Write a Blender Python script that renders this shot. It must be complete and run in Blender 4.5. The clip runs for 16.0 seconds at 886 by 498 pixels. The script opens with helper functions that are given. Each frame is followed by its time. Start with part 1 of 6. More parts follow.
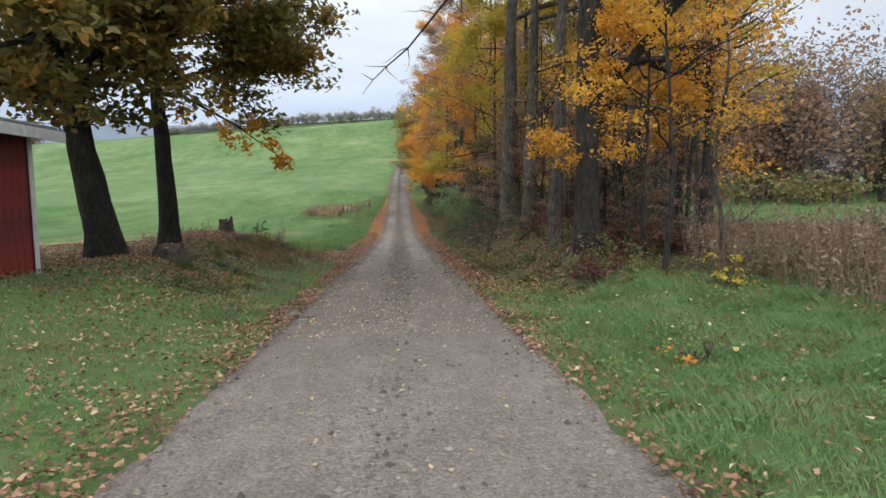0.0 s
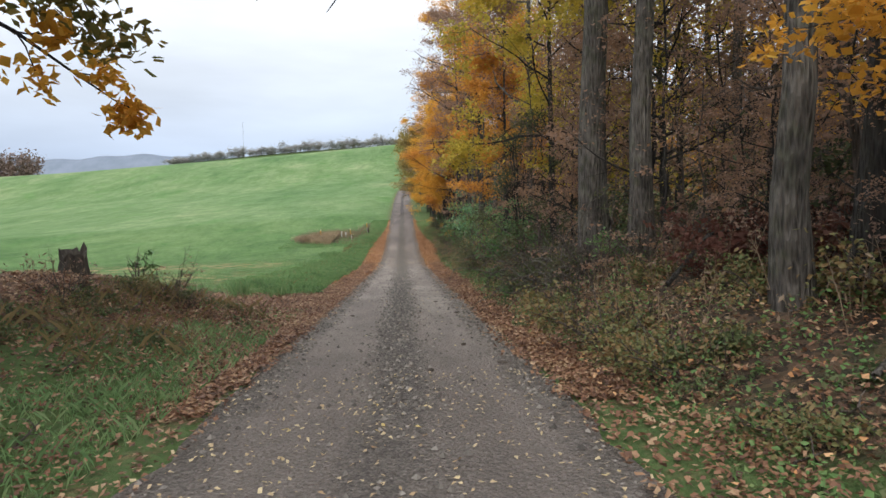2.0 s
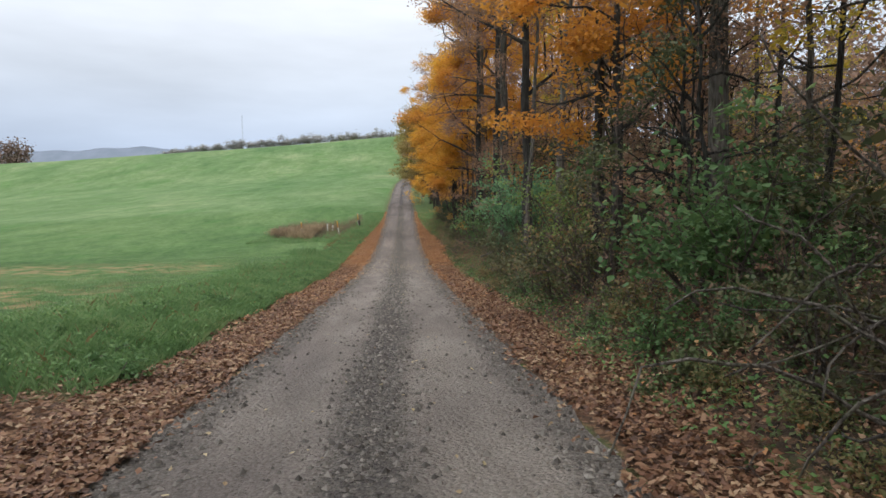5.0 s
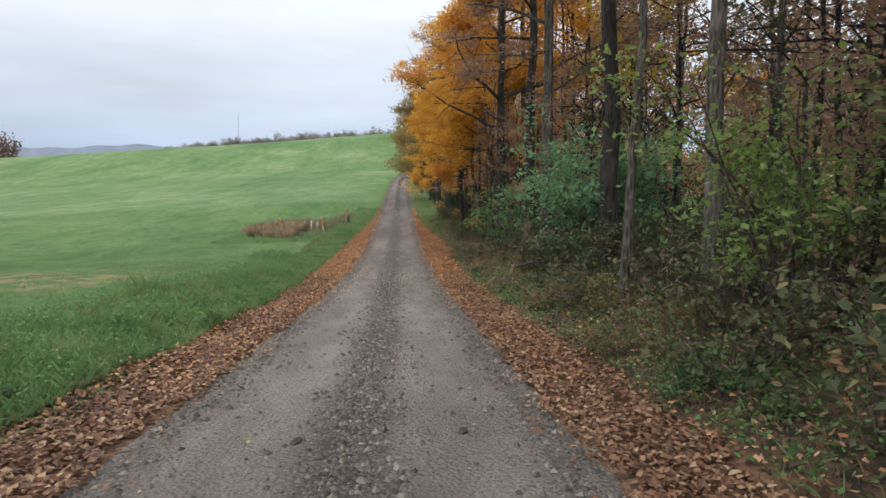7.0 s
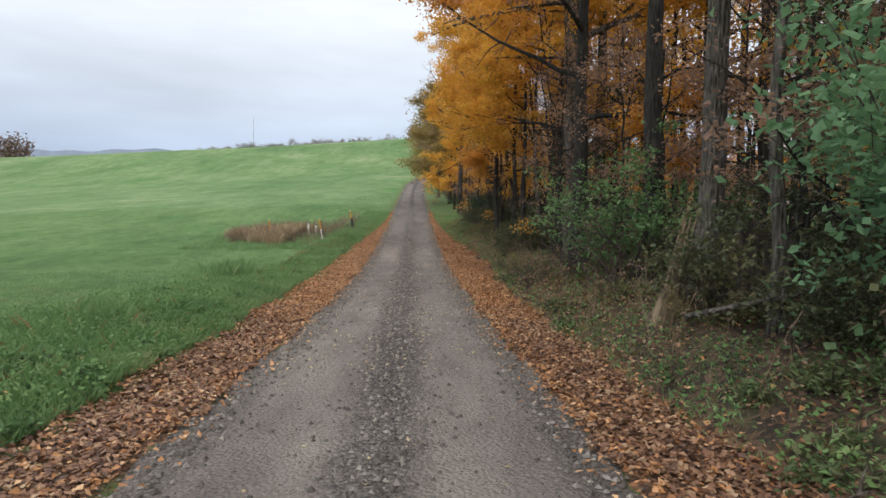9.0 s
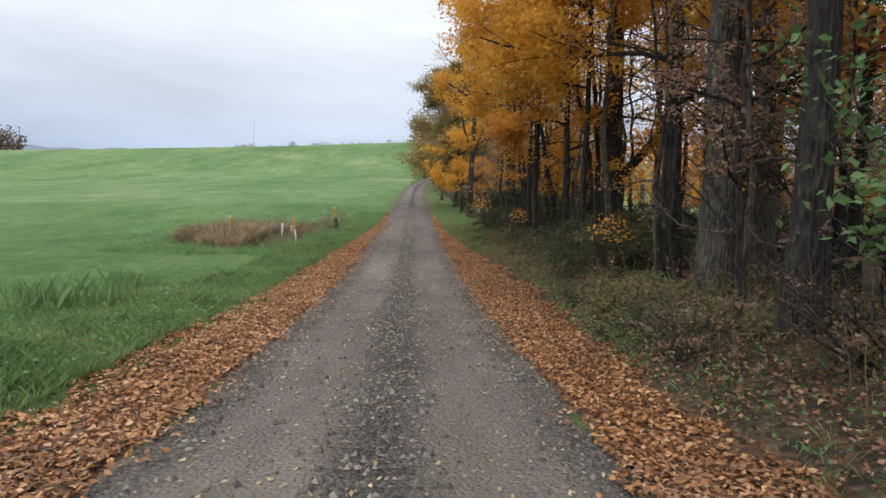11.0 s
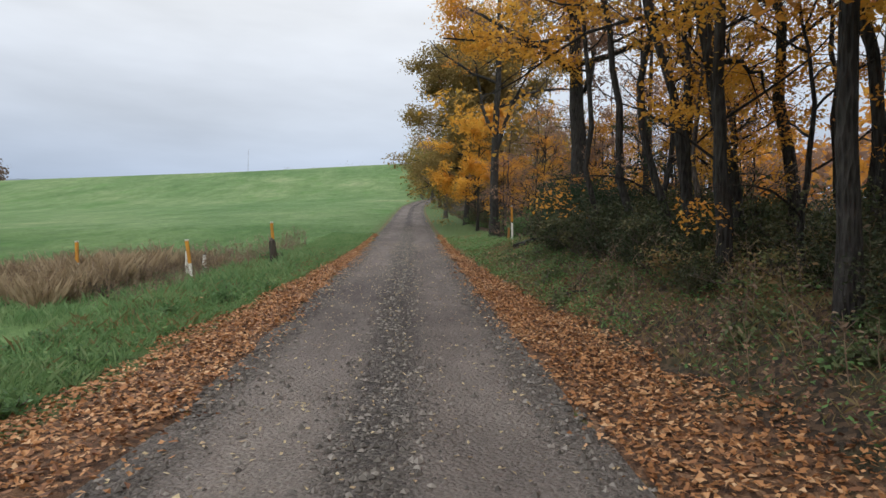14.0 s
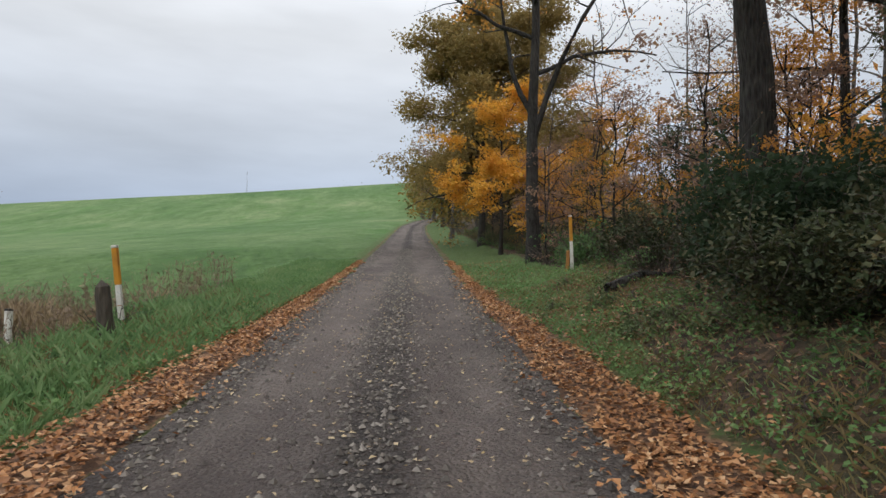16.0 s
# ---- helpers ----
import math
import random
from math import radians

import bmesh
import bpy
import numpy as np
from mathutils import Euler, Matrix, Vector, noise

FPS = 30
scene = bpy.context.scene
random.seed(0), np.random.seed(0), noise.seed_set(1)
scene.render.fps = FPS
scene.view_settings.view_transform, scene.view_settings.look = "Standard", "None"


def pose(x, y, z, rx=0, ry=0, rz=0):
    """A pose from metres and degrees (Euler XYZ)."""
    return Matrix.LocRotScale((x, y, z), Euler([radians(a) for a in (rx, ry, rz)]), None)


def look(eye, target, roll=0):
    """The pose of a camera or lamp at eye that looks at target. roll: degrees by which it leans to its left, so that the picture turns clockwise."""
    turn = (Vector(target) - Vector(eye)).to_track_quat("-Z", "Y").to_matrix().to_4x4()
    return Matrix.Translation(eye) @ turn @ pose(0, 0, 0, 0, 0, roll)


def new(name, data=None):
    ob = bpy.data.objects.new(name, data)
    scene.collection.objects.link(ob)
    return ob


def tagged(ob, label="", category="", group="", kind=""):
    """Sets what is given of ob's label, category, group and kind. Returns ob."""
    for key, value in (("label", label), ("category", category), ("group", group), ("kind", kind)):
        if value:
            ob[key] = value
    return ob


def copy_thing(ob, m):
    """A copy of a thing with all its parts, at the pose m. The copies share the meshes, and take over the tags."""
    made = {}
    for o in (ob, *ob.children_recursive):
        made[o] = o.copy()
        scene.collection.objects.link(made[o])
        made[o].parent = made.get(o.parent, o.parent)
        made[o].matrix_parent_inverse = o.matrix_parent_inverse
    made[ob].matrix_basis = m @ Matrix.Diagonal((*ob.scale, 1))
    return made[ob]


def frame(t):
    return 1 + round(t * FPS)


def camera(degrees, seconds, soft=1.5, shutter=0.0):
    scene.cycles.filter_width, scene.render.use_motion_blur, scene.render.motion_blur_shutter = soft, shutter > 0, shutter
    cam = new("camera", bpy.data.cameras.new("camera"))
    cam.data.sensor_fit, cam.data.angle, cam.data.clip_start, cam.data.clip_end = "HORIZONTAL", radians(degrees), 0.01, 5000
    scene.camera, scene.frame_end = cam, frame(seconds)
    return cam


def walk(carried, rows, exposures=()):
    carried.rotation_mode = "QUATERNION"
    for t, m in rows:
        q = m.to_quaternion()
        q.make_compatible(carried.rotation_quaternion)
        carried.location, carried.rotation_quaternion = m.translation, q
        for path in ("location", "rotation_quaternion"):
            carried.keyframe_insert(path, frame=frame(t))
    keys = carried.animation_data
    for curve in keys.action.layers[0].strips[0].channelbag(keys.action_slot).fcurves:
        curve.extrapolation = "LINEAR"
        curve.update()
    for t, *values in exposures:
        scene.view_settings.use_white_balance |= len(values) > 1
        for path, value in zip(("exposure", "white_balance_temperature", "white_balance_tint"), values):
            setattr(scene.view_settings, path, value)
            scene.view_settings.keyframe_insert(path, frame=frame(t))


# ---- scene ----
cam = camera(72.0, 16.0)
PATH = [
    (0.0, (0.106, 13.189, 0.811), (0.2384, 15.1756, 0.6237), -0.63),
    (0.5, (0.109, 15.581, 0.680), (0.2282, 17.5710, 0.5137), -0.98),
    (1.0, (0.118, 17.944, 0.570), (0.2302, 19.9354, 0.4264), -1.35),
    (1.5, (0.139, 20.245, 0.475), (0.2547, 22.2381, 0.3630), -1.47),
    (2.0, (0.150, 22.577, 0.363), (0.2717, 24.5706, 0.2611), -1.51),
    (2.5, (0.141, 24.841, 0.252), (0.2634, 26.8349, 0.1566), -1.32),
    (3.0, (0.141, 27.062, 0.205), (0.2627, 29.0565, 0.1251), -1.00),
    (3.5, (0.154, 29.172, 0.127), (0.2820, 31.1659, 0.0479), -0.79),
    (4.0, (0.182, 31.227, 0.035), (0.3103, 33.2212, -0.0433), -0.88),
    (4.2, (0.191, 32.041, -0.035), (0.3057, 34.0356, -0.1250), -0.95),
    (6.3, (0.312, 40.836, -0.397), (0.4504, 42.8280, -0.5155), -0.45),
    (6.5, (0.314, 41.703, -0.441), (0.4468, 43.6956, -0.5576), -0.52),
    (7.0, (0.295, 43.949, -0.546), (0.4269, 45.9414, -0.6579), -0.41),
    (7.5, (0.263, 46.222, -0.617), (0.3878, 48.2152, -0.7204), -0.09),
    (8.0, (0.214, 48.511, -0.694), (0.3290, 50.5053, -0.7856), 0.40),
    (8.5, (0.167, 50.760, -0.783), (0.2719, 52.7558, -0.8629), 0.61),
    (9.0, (0.119, 52.995, -0.880), (0.2106, 54.9911, -0.9617), 0.64),
    (9.2, (0.106, 53.871, -0.931), (0.1916, 55.8675, -1.0116), 0.68),
    (11.3, (0.001, 63.281, -1.144), (0.0951, 65.2781, -1.1921), 2.41),
    (11.5, (-0.007, 64.202, -1.164), (0.0827, 66.1991, -1.2067), 2.47),
    (12.0, (-0.027, 66.565, -1.169), (0.0571, 68.5632, -1.2026), 2.42),
    (12.5, (-0.038, 69.009, -1.151), (0.0577, 71.0063, -1.1748), 2.02),
    (13.0, (-0.046, 71.526, -1.139), (0.0482, 73.5240, -1.1487), 1.69),
    (13.5, (-0.046, 74.074, -1.044), (0.0557, 76.0713, -1.0399), 1.26),
    (14.0, (-0.027, 76.575, -1.000), (0.0751, 78.5720, -0.9752), 0.87),
    (14.5, (-0.004, 79.045, -0.884), (0.1062, 81.0414, -0.8440), 0.68),
    (15.0, (0.014, 81.534, -0.773), (0.1155, 83.5306, -0.7099), 0.56),
    (15.5, (0.017, 84.098, -0.631), (0.1181, 86.0941, -0.5478), 0.21),
    (16.0, (0.004, 86.627, -0.448), (0.1044, 88.6227, -0.3541), 0.28),
]
walk(cam, [(t, look(eye, target, roll)) for t, eye, target, roll in PATH], exposures=[(0.0, 0.08), (1.0, 0.15), (2.0, 0.15), (3.0, 0.02), (5.0, 0.0), (9.0, 0.0), (13.0, -0.13), (16.0, -0.35)])

# ---- world, sun ----
world = bpy.data.worlds.new("overcast_sky")
scene.world = world
world.use_nodes = True
wn, wl = world.node_tree.nodes, world.node_tree.links
bg = wn["Background"]
sky = wn.new("ShaderNodeTexSky")
sky.sky_type = 'NISHITA'
sky.sun_disc = False
sky.sun_elevation, sky.sun_rotation = radians(34), radians(202)
sky.air_density, sky.dust_density = 1.2, 3.0
SKY_STRENGTH = 0.10


def wnode(kind, **values):
    n = wn.new(kind)
    for k, v in values.items():
        n.inputs[k].default_value = v
    return n


tc = wn.new("ShaderNodeTexCoord")
sep = wn.new("ShaderNodeSeparateXYZ")
wl.new(tc.outputs["Generated"], sep.inputs[0])
# cloud layer: brightens towards the zenith, soft grey banks low down
mapn = wn.new("ShaderNodeMapping")
mapn.inputs["Scale"].default_value = (1.6, 1.6, 7.0)
wl.new(tc.outputs["Generated"], mapn.inputs[0])
cl = wnode("ShaderNodeTexNoise", Scale=1.3, Detail=5.0, Roughness=0.5)
wl.new(mapn.outputs[0], cl.inputs["Vector"])
rise = wn.new("ShaderNodeValToRGB")
rise.color_ramp.elements[0].position, rise.color_ramp.elements[0].color = 0.0, (5.0, 6.2, 8.3, 1)
rise.color_ramp.elements[1].position, rise.color_ramp.elements[1].color = 1.0, (27, 27.6, 28.8, 1)
for pos, col in ((0.10, (5.7, 6.8, 8.8, 1)), (0.20, (7.9, 8.7, 10.0, 1)), (0.36, (10.6, 11.0, 11.6, 1)), (0.6, (18.5, 18.9, 19.7, 1))):
    e = rise.color_ramp.elements.new(pos)
    e.color = col
wl.new(sep.outputs["Z"], rise.inputs[0])
cm_ = wn.new("ShaderNodeMapRange")
cm_.inputs["From Min"].default_value, cm_.inputs["From Max"].default_value = 0.3, 0.7
cm_.inputs["To Min"].default_value, cm_.inputs["To Max"].default_value = 0.84, 1.14
wl.new(cl.outputs["Fac"], cm_.inputs["Value"])
mul = wn.new("ShaderNodeVectorMath")
mul.operation = 'SCALE'
wl.new(rise.outputs[0], mul.inputs[0])
wl.new(cm_.outputs[0], mul.inputs["Scale"])
mixs = wn.new("ShaderNodeMix")
mixs.data_type = 'RGBA'
mixs.inputs["Factor"].default_value = 0.9
wl.new(sky.outputs[0], mixs.inputs["A"])
wl.new(mul.outputs[0], mixs.inputs["B"])
wl.new(mixs.outputs["Result"], bg.inputs["Color"])
bg.inputs["Strength"].default_value = SKY_STRENGTH

sun_data = bpy.data.lights.new("sun", 'SUN')
sun_data.energy, sun_data.angle, sun_data.color = 1.0, radians(25), (1.0, 0.97, 0.92)
sun = new("sun", sun_data)
sun.matrix_world = look((0, 0, 50), (28, 68, 0))

# ---- materials ----


class Mat:
    """A node material: a principled surface, with helpers for textures."""

    def __init__(self, name, rough=0.8):
        self.m = bpy.data.materials.new(name)
        self.m.use_nodes = True
        self.n, self.l = self.m.node_tree.nodes, self.m.node_tree.links
        self.p = self.n["Principled BSDF"]
        self.p.inputs["Roughness"].default_value = rough
        self.p.inputs["Specular IOR Level"].default_value = 0.3
        self.tc = self.n.new("ShaderNodeTexCoord")

    def coords(self, scale=(1, 1, 1), out="Object"):
        m = self.n.new("ShaderNodeMapping")
        m.inputs["Scale"].default_value = scale
        self.l.new(self.tc.outputs[out], m.inputs[0])
        return m.outputs[0]

    def noise(self, scale, detail=4.0, rough=0.55, vec=None):
        t = self.n.new("ShaderNodeTexNoise")
        t.inputs["Scale"].default_value, t.inputs["Detail"].default_value, t.inputs["Roughness"].default_value = scale, detail, rough
        self.l.new(vec or self.coords(), t.inputs["Vector"])
        return t.outputs["Fac"]

    def cells(self, scale, feature='F1', vec=None, out="Distance"):
        t = self.n.new("ShaderNodeTexVoronoi")
        t.feature = feature
        t.inputs["Scale"].default_value = scale
        self.l.new(vec or self.coords(), t.inputs["Vector"])
        return t.outputs[out]

    def ramp(self, fac, *stops):
        r = self.n.new("ShaderNodeValToRGB")
        el = r.color_ramp.elements
        el[0].position, el[0].color = stops[0][0], (*stops[0][1], 1)
        el[1].position, el[1].color = stops[-1][0], (*stops[-1][1], 1)
        for pos, col in stops[1:-1]:
            el.new(pos).color = (*col, 1)
        self.l.new(fac, r.inputs[0])
        return r.outputs[0]

    def mix(self, fac, a, b, blend='MIX'):
        x = self.n.new("ShaderNodeMix")
        x.data_type, x.blend_type = 'RGBA', blend
        for key, v in (("Factor", fac), ("A", a), ("B", b)):
            if isinstance(v, (int, float)):
                x.inputs[key].default_value = v
            elif isinstance(v, tuple):
                x.inputs[key].default_value = (*v, 1)
            else:
                self.l.new(v, x.inputs[key])
        return x.outputs["Result"]

    def math(self, op, a, b=0.0, clamp=False):
        x = self.n.new("ShaderNodeMath")
        x.operation, x.use_clamp = op, clamp
        for i, v in enumerate((a, b)):
            if isinstance(v, (int, float)):
                x.inputs[i].default_value = v
            else:
                self.l.new(v, x.inputs[i])
        return x.outputs[0]

    def attr(self, name):
        a = self.n.new("ShaderNodeAttribute")
        a.attribute_name = name
        return a.outputs["Fac"]

    def island(self):
        return self.n.new("ShaderNodeNewGeometry").outputs["Random Per Island"]

    def obj_random(self):
        return self.n.new("ShaderNodeObjectInfo").outputs["Random"]

    def color(self, c):
        self.l.new(c, self.p.inputs["Base Color"])
        return self

    def bump(self, h, strength=0.5, dist=0.02):
        b = self.n.new("ShaderNodeBump")
        b.inputs["Strength"].default_value, b.inputs["Distance"].default_value = strength, dist
        self.l.new(h, b.inputs["Height"])
        self.l.new(b.outputs[0], self.p.inputs["Normal"])
        return self

    def thin(self, share):
        """Lets part of the light through, as a leaf or blade does."""
        t = self.n.new("ShaderNodeBsdfTranslucent")
        src = self.p.inputs["Base Color"].links[0].from_socket
        self.l.new(src, t.inputs["Color"])
        mx = self.n.new("ShaderNodeMixShader")
        mx.inputs[0].default_value = share
        self.l.new(self.p.outputs[0], mx.inputs[1])
        self.l.new(t.outputs[0], mx.inputs[2])
        self.l.new(mx.outputs[0], self.n["Material Output"].inputs["Surface"])
        return self


def leaf_mat(name, *cols, share=0.5, patch=0.9, each=0.36):
    """Leaves whose colour varies leaf by leaf and in patches through the crown."""
    m = Mat(name, 0.62)
    n = len(cols)
    f = m.math('ADD', m.math('MULTIPLY', m.island(), each), m.math('MULTIPLY', m.noise(patch, 3.0), 1.6 - each))
    f = m.math('SUBTRACT', f, 0.3)
    c = m.ramp(f, *[(i / max(1, n - 1), col) for i, col in enumerate(cols)])
    c = m.mix(0.18, c, m.ramp(m.noise(60.0, 2.0), (0.3, (0.45, 0.4, 0.3)), (0.7, (1, 1, 1))), 'MULTIPLY')
    return m.color(c).thin(share).m


LEAF_GOLD = leaf_mat("leaf_gold", (0.42, 0.23, 0.055), (0.68, 0.35, 0.055), (0.80, 0.46, 0.075), (0.60, 0.45, 0.10))
LEAF_ORANGE = leaf_mat("leaf_orange", (0.36, 0.185, 0.085), (0.60, 0.28, 0.065), (0.74, 0.37, 0.065), (0.78, 0.48, 0.10))
LEAF_RUSSET = leaf_mat("leaf_russet", (0.20, 0.142, 0.12), (0.30, 0.20, 0.155), (0.37, 0.228, 0.15), (0.48, 0.27, 0.12))
LEAF_YELLOWGREEN = leaf_mat("leaf_yellowgreen", (0.22, 0.235, 0.06), (0.44, 0.37, 0.07), (0.66, 0.50, 0.08), (0.74, 0.55, 0.095))
LEAF_GREEN = leaf_mat("leaf_green", (0.06, 0.115, 0.048), (0.10, 0.19, 0.075), (0.155, 0.26, 0.095), (0.25, 0.29, 0.10), share=0.34)
LEAF_DARK = leaf_mat("leaf_dark", (0.04, 0.06, 0.032), (0.075, 0.10, 0.048), (0.13, 0.125, 0.058), (0.20, 0.15, 0.08), share=0.3)
LEAF_OAK = leaf_mat("leaf_oak", (0.075, 0.10, 0.04), (0.165, 0.165, 0.055), (0.32, 0.215, 0.06), (0.50, 0.27, 0.06), patch=0.55, each=0.45)
LEAF_OLIVE = leaf_mat("leaf_olive_brown", (0.17, 0.135, 0.06), (0.26, 0.20, 0.075), (0.34, 0.24, 0.085), (0.36, 0.28, 0.12), patch=0.4)
LEAF_BRAMBLE = leaf_mat("leaf_bramble", (0.075, 0.10, 0.045), (0.135, 0.165, 0.065), (0.21, 0.195, 0.08), (0.25, 0.15, 0.075), (0.34, 0.265, 0.105), share=0.3, patch=1.3, each=0.6)
LEAF_IVY = leaf_mat("leaf_ground_ivy", (0.045, 0.068, 0.03), (0.075, 0.11, 0.045), (0.125, 0.15, 0.065), (0.24, 0.20, 0.10), share=0.25, patch=1.2)
LITTER = leaf_mat("fallen_leaves", (0.12, 0.055, 0.03), (0.30, 0.135, 0.055), (0.46, 0.225, 0.09), (0.66, 0.44, 0.25), share=0.1, patch=0.8, each=0.85)
LITTER_PALE = leaf_mat("scattered_leaves", (0.22, 0.12, 0.05), (0.42, 0.31, 0.18), (0.58, 0.48, 0.30), (0.55, 0.40, 0.08), share=0.1, patch=2.0)
LITTER_BROWN = leaf_mat("brown_leaves", (0.07, 0.04, 0.03), (0.165, 0.083, 0.05), (0.28, 0.152, 0.088), (0.45, 0.325, 0.20), share=0.1, patch=0.9, each=0.85)
GRASS = leaf_mat("grass_blades", (0.09, 0.165, 0.066), (0.14, 0.25, 0.10), (0.22, 0.33, 0.145), (0.36, 0.40, 0.22), share=0.4, patch=0.9)
GRASS_DRY = leaf_mat("dry_grass", (0.085, 0.09, 0.035), (0.155, 0.13, 0.055), (0.24, 0.175, 0.08), (0.32, 0.235, 0.12), share=0.25, patch=0.6)
WEED = leaf_mat("dead_weeds", (0.10, 0.075, 0.055), (0.17, 0.12, 0.085), (0.26, 0.19, 0.13), (0.30, 0.25, 0.14), share=0.15, patch=0.7)


def bark_mat(name, dark, light, moss=0.0):
    m = Mat(name, 0.9)
    v = m.coords((1, 1, 0.16))
    f = m.noise(26.0, 5.0, 0.6, v)
    c = m.ramp(f, (0.3, dark), (0.7, light))
    c = m.mix(m.ramp(m.noise(2.2, 3.0), (0.45, (0, 0, 0)), (0.7, (1, 1, 1))), c, m.mix(0.5, c, tuple(min(1, k * 1.5) for k in light)))
    if moss:
        c = m.mix(m.math('MULTIPLY', m.ramp(m.noise(4.0, 4.0), (0.5, (0, 0, 0)), (0.68, (1, 1, 1))), moss), c, (0.09, 0.11, 0.05))
    r = m.cells(26.0, 'F1', v)
    c = m.mix(0.85, c, m.ramp(r, (0.12, (0.4, 0.38, 0.36)), (0.5, (1.15, 1.15, 1.15))), 'MULTIPLY')
    return m.color(c).bump(m.math('ADD', m.math('MULTIPLY', r, 1.6), f), 1.0, 0.05).m


BARK = bark_mat("bark_grey_brown", (0.034, 0.03, 0.027), (0.14, 0.125, 0.11), 0.3)
BARK_DARK = bark_mat("bark_dark", (0.014, 0.013, 0.012), (0.052, 0.047, 0.043), 0.08)
BARK_PALE = bark_mat("bark_pale_grey", (0.055, 0.048, 0.04), (0.18, 0.16, 0.14), 0.4)
BARK_OAK = bark_mat("bark_oak_black", (0.008, 0.008, 0.008), (0.03, 0.028, 0.027), 0.1)
TWIG = bark_mat("twig", (0.05, 0.042, 0.036), (0.14, 0.115, 0.097))


def plain_mat(name, a, b, scale=8.0, rough=0.8, bump=0.3, stretch=(1, 1, 1), dirt=None):
    m = Mat(name, rough)
    f = m.noise(scale, 5.0, 0.6, m.coords(stretch))
    c = m.ramp(f, (0.3, a), (0.7, b))
    if dirt:
        c = m.mix(m.ramp(m.noise(scale * 0.35, 5.0), (0.48, (0, 0, 0)), (0.66, (1, 1, 1))), c, dirt)
    return m.color(c).bump(f, bump, 0.01).m


POST_WHITE = plain_mat("weathered_white_plastic", (0.55, 0.54, 0.50), (0.74, 0.73, 0.69), 6, 0.5, 0.1, dirt=(0.40, 0.38, 0.31))
POST_YELLOW = plain_mat("faded_yellow_plastic", (0.50, 0.21, 0.025), (0.62, 0.30, 0.035), 6, 0.5, 0.1, dirt=(0.36, 0.18, 0.04))
POST_BLACK = plain_mat("black_cap", (0.012, 0.012, 0.012), (0.03, 0.03, 0.03), 10, 0.6, 0.1)
WOOD_OLD = plain_mat("weathered_dark_wood", (0.028, 0.023, 0.019), (0.10, 0.085, 0.068), 18, 0.9, 0.8, (1, 1, 0.12))
WOOD_RAW = plain_mat("torn_pale_wood", (0.12, 0.09, 0.06), (0.34, 0.26, 0.17), 16, 0.9, 0.9, (1, 1, 0.12), dirt=(0.08, 0.062, 0.045))
BARN_RED = plain_mat("barn_red_paint", (0.12, 0.018, 0.016), (0.20, 0.03, 0.024), 7, 0.75, 0.4, (1, 1, 0.2), dirt=(0.085, 0.02, 0.018))
BARN_TRIM = plain_mat("grey_white_trim", (0.36, 0.37, 0.36), (0.52, 0.53, 0.52), 9, 0.7, 0.2)
BARN_ROOF = plain_mat("dull_metal_roof", (0.10, 0.11, 0.11), (0.17, 0.18, 0.18), 3, 0.5, 0.15)
STONE = plain_mat("field_stone", (0.075, 0.06, 0.05), (0.17, 0.14, 0.115), 9, 0.9, 0.8)
STEEL = plain_mat("galvanised_steel", (0.30, 0.32, 0.34), (0.40, 0.42, 0.44), 4, 0.6, 0.1)
# blue-grey stands for air haze over the ridge, put into the base colour
HILL = plain_mat("far_hill_hazed", (0.13, 0.16, 0.20), (0.17, 0.20, 0.25), 0.02, 0.95, 0.0)
# treeline leaves lightened towards grey: distance haze painted into the colour
FAR_LEAF_HAZED = leaf_mat("far_foliage_hazed", (0.27, 0.29, 0.30), (0.32, 0.335, 0.33), (0.37, 0.35, 0.335), (0.34, 0.36, 0.33), share=0.3, patch=0.05)

# gravel road
m = Mat("gravel_road", 0.93)
loose, fine = m.attr("loose"), m.attr("fine")
peb = m.cells(27.0, 'F1', None, "Color")
pd = m.cells(27.0)
grain = m.noise(90.0, 4.0, 0.75)
peb2 = m.cells(62.0, 'F1', None, "Color")
pebble = m.ramp(m.math('ADD', m.math('MULTIPLY', peb2, 0.45), m.math('MULTIPLY', peb, 0.55)),
                (0.15, (0.045, 0.041, 0.037)), (0.45, (0.125, 0.112, 0.099)), (0.72, (0.24, 0.217, 0.19)), (0.95, (0.46, 0.42, 0.37)))
track = m.ramp(m.noise(2.2, 5.0, 0.6, m.coords((1, 0.35, 1))), (0.3, (0.27, 0.232, 0.198)), (0.7, (0.43, 0.372, 0.32)))
track = m.mix(0.3, track, m.ramp(m.math('ADD', m.math('MULTIPLY', peb2, 0.6), m.math('MULTIPLY', grain, 0.4)), (0.28, (0.10, 0.088, 0.076)), (0.72, (0.56, 0.505, 0.44))))
c = m.mix(m.math('MULTIPLY', loose, m.ramp(m.noise(5.0, 4.0), (0.3, (0.6, 0.6, 0.6)), (0.6, (1, 1, 1)))), track, pebble)
damp = m.ramp(m.noise(0.55, 4.0, 0.6, m.coords((1.0, 0.3, 1.0))), (0.36, (0.62, 0.61, 0.63)), (0.62, (1, 1, 1)))
c = m.mix(m.math('MULTIPLY', m.math('SUBTRACT', 1.0, fine), 0.9), c, damp, 'MULTIPLY')
wet = m.math('MULTIPLY', m.attr("damp"), m.ramp(m.noise(0.9, 4.0), (0.3, (0.75, 0.75, 0.75)), (0.65, (1, 1, 1))))
c = m.mix(wet, c, m.mix(1.0, c, (0.46, 0.44, 0.46), 'MULTIPLY'))
m.color(c).bump(m.math('ADD', m.math('MULTIPLY', pd, -1.8), grain), 0.95, 0.03)
ROAD = m.m

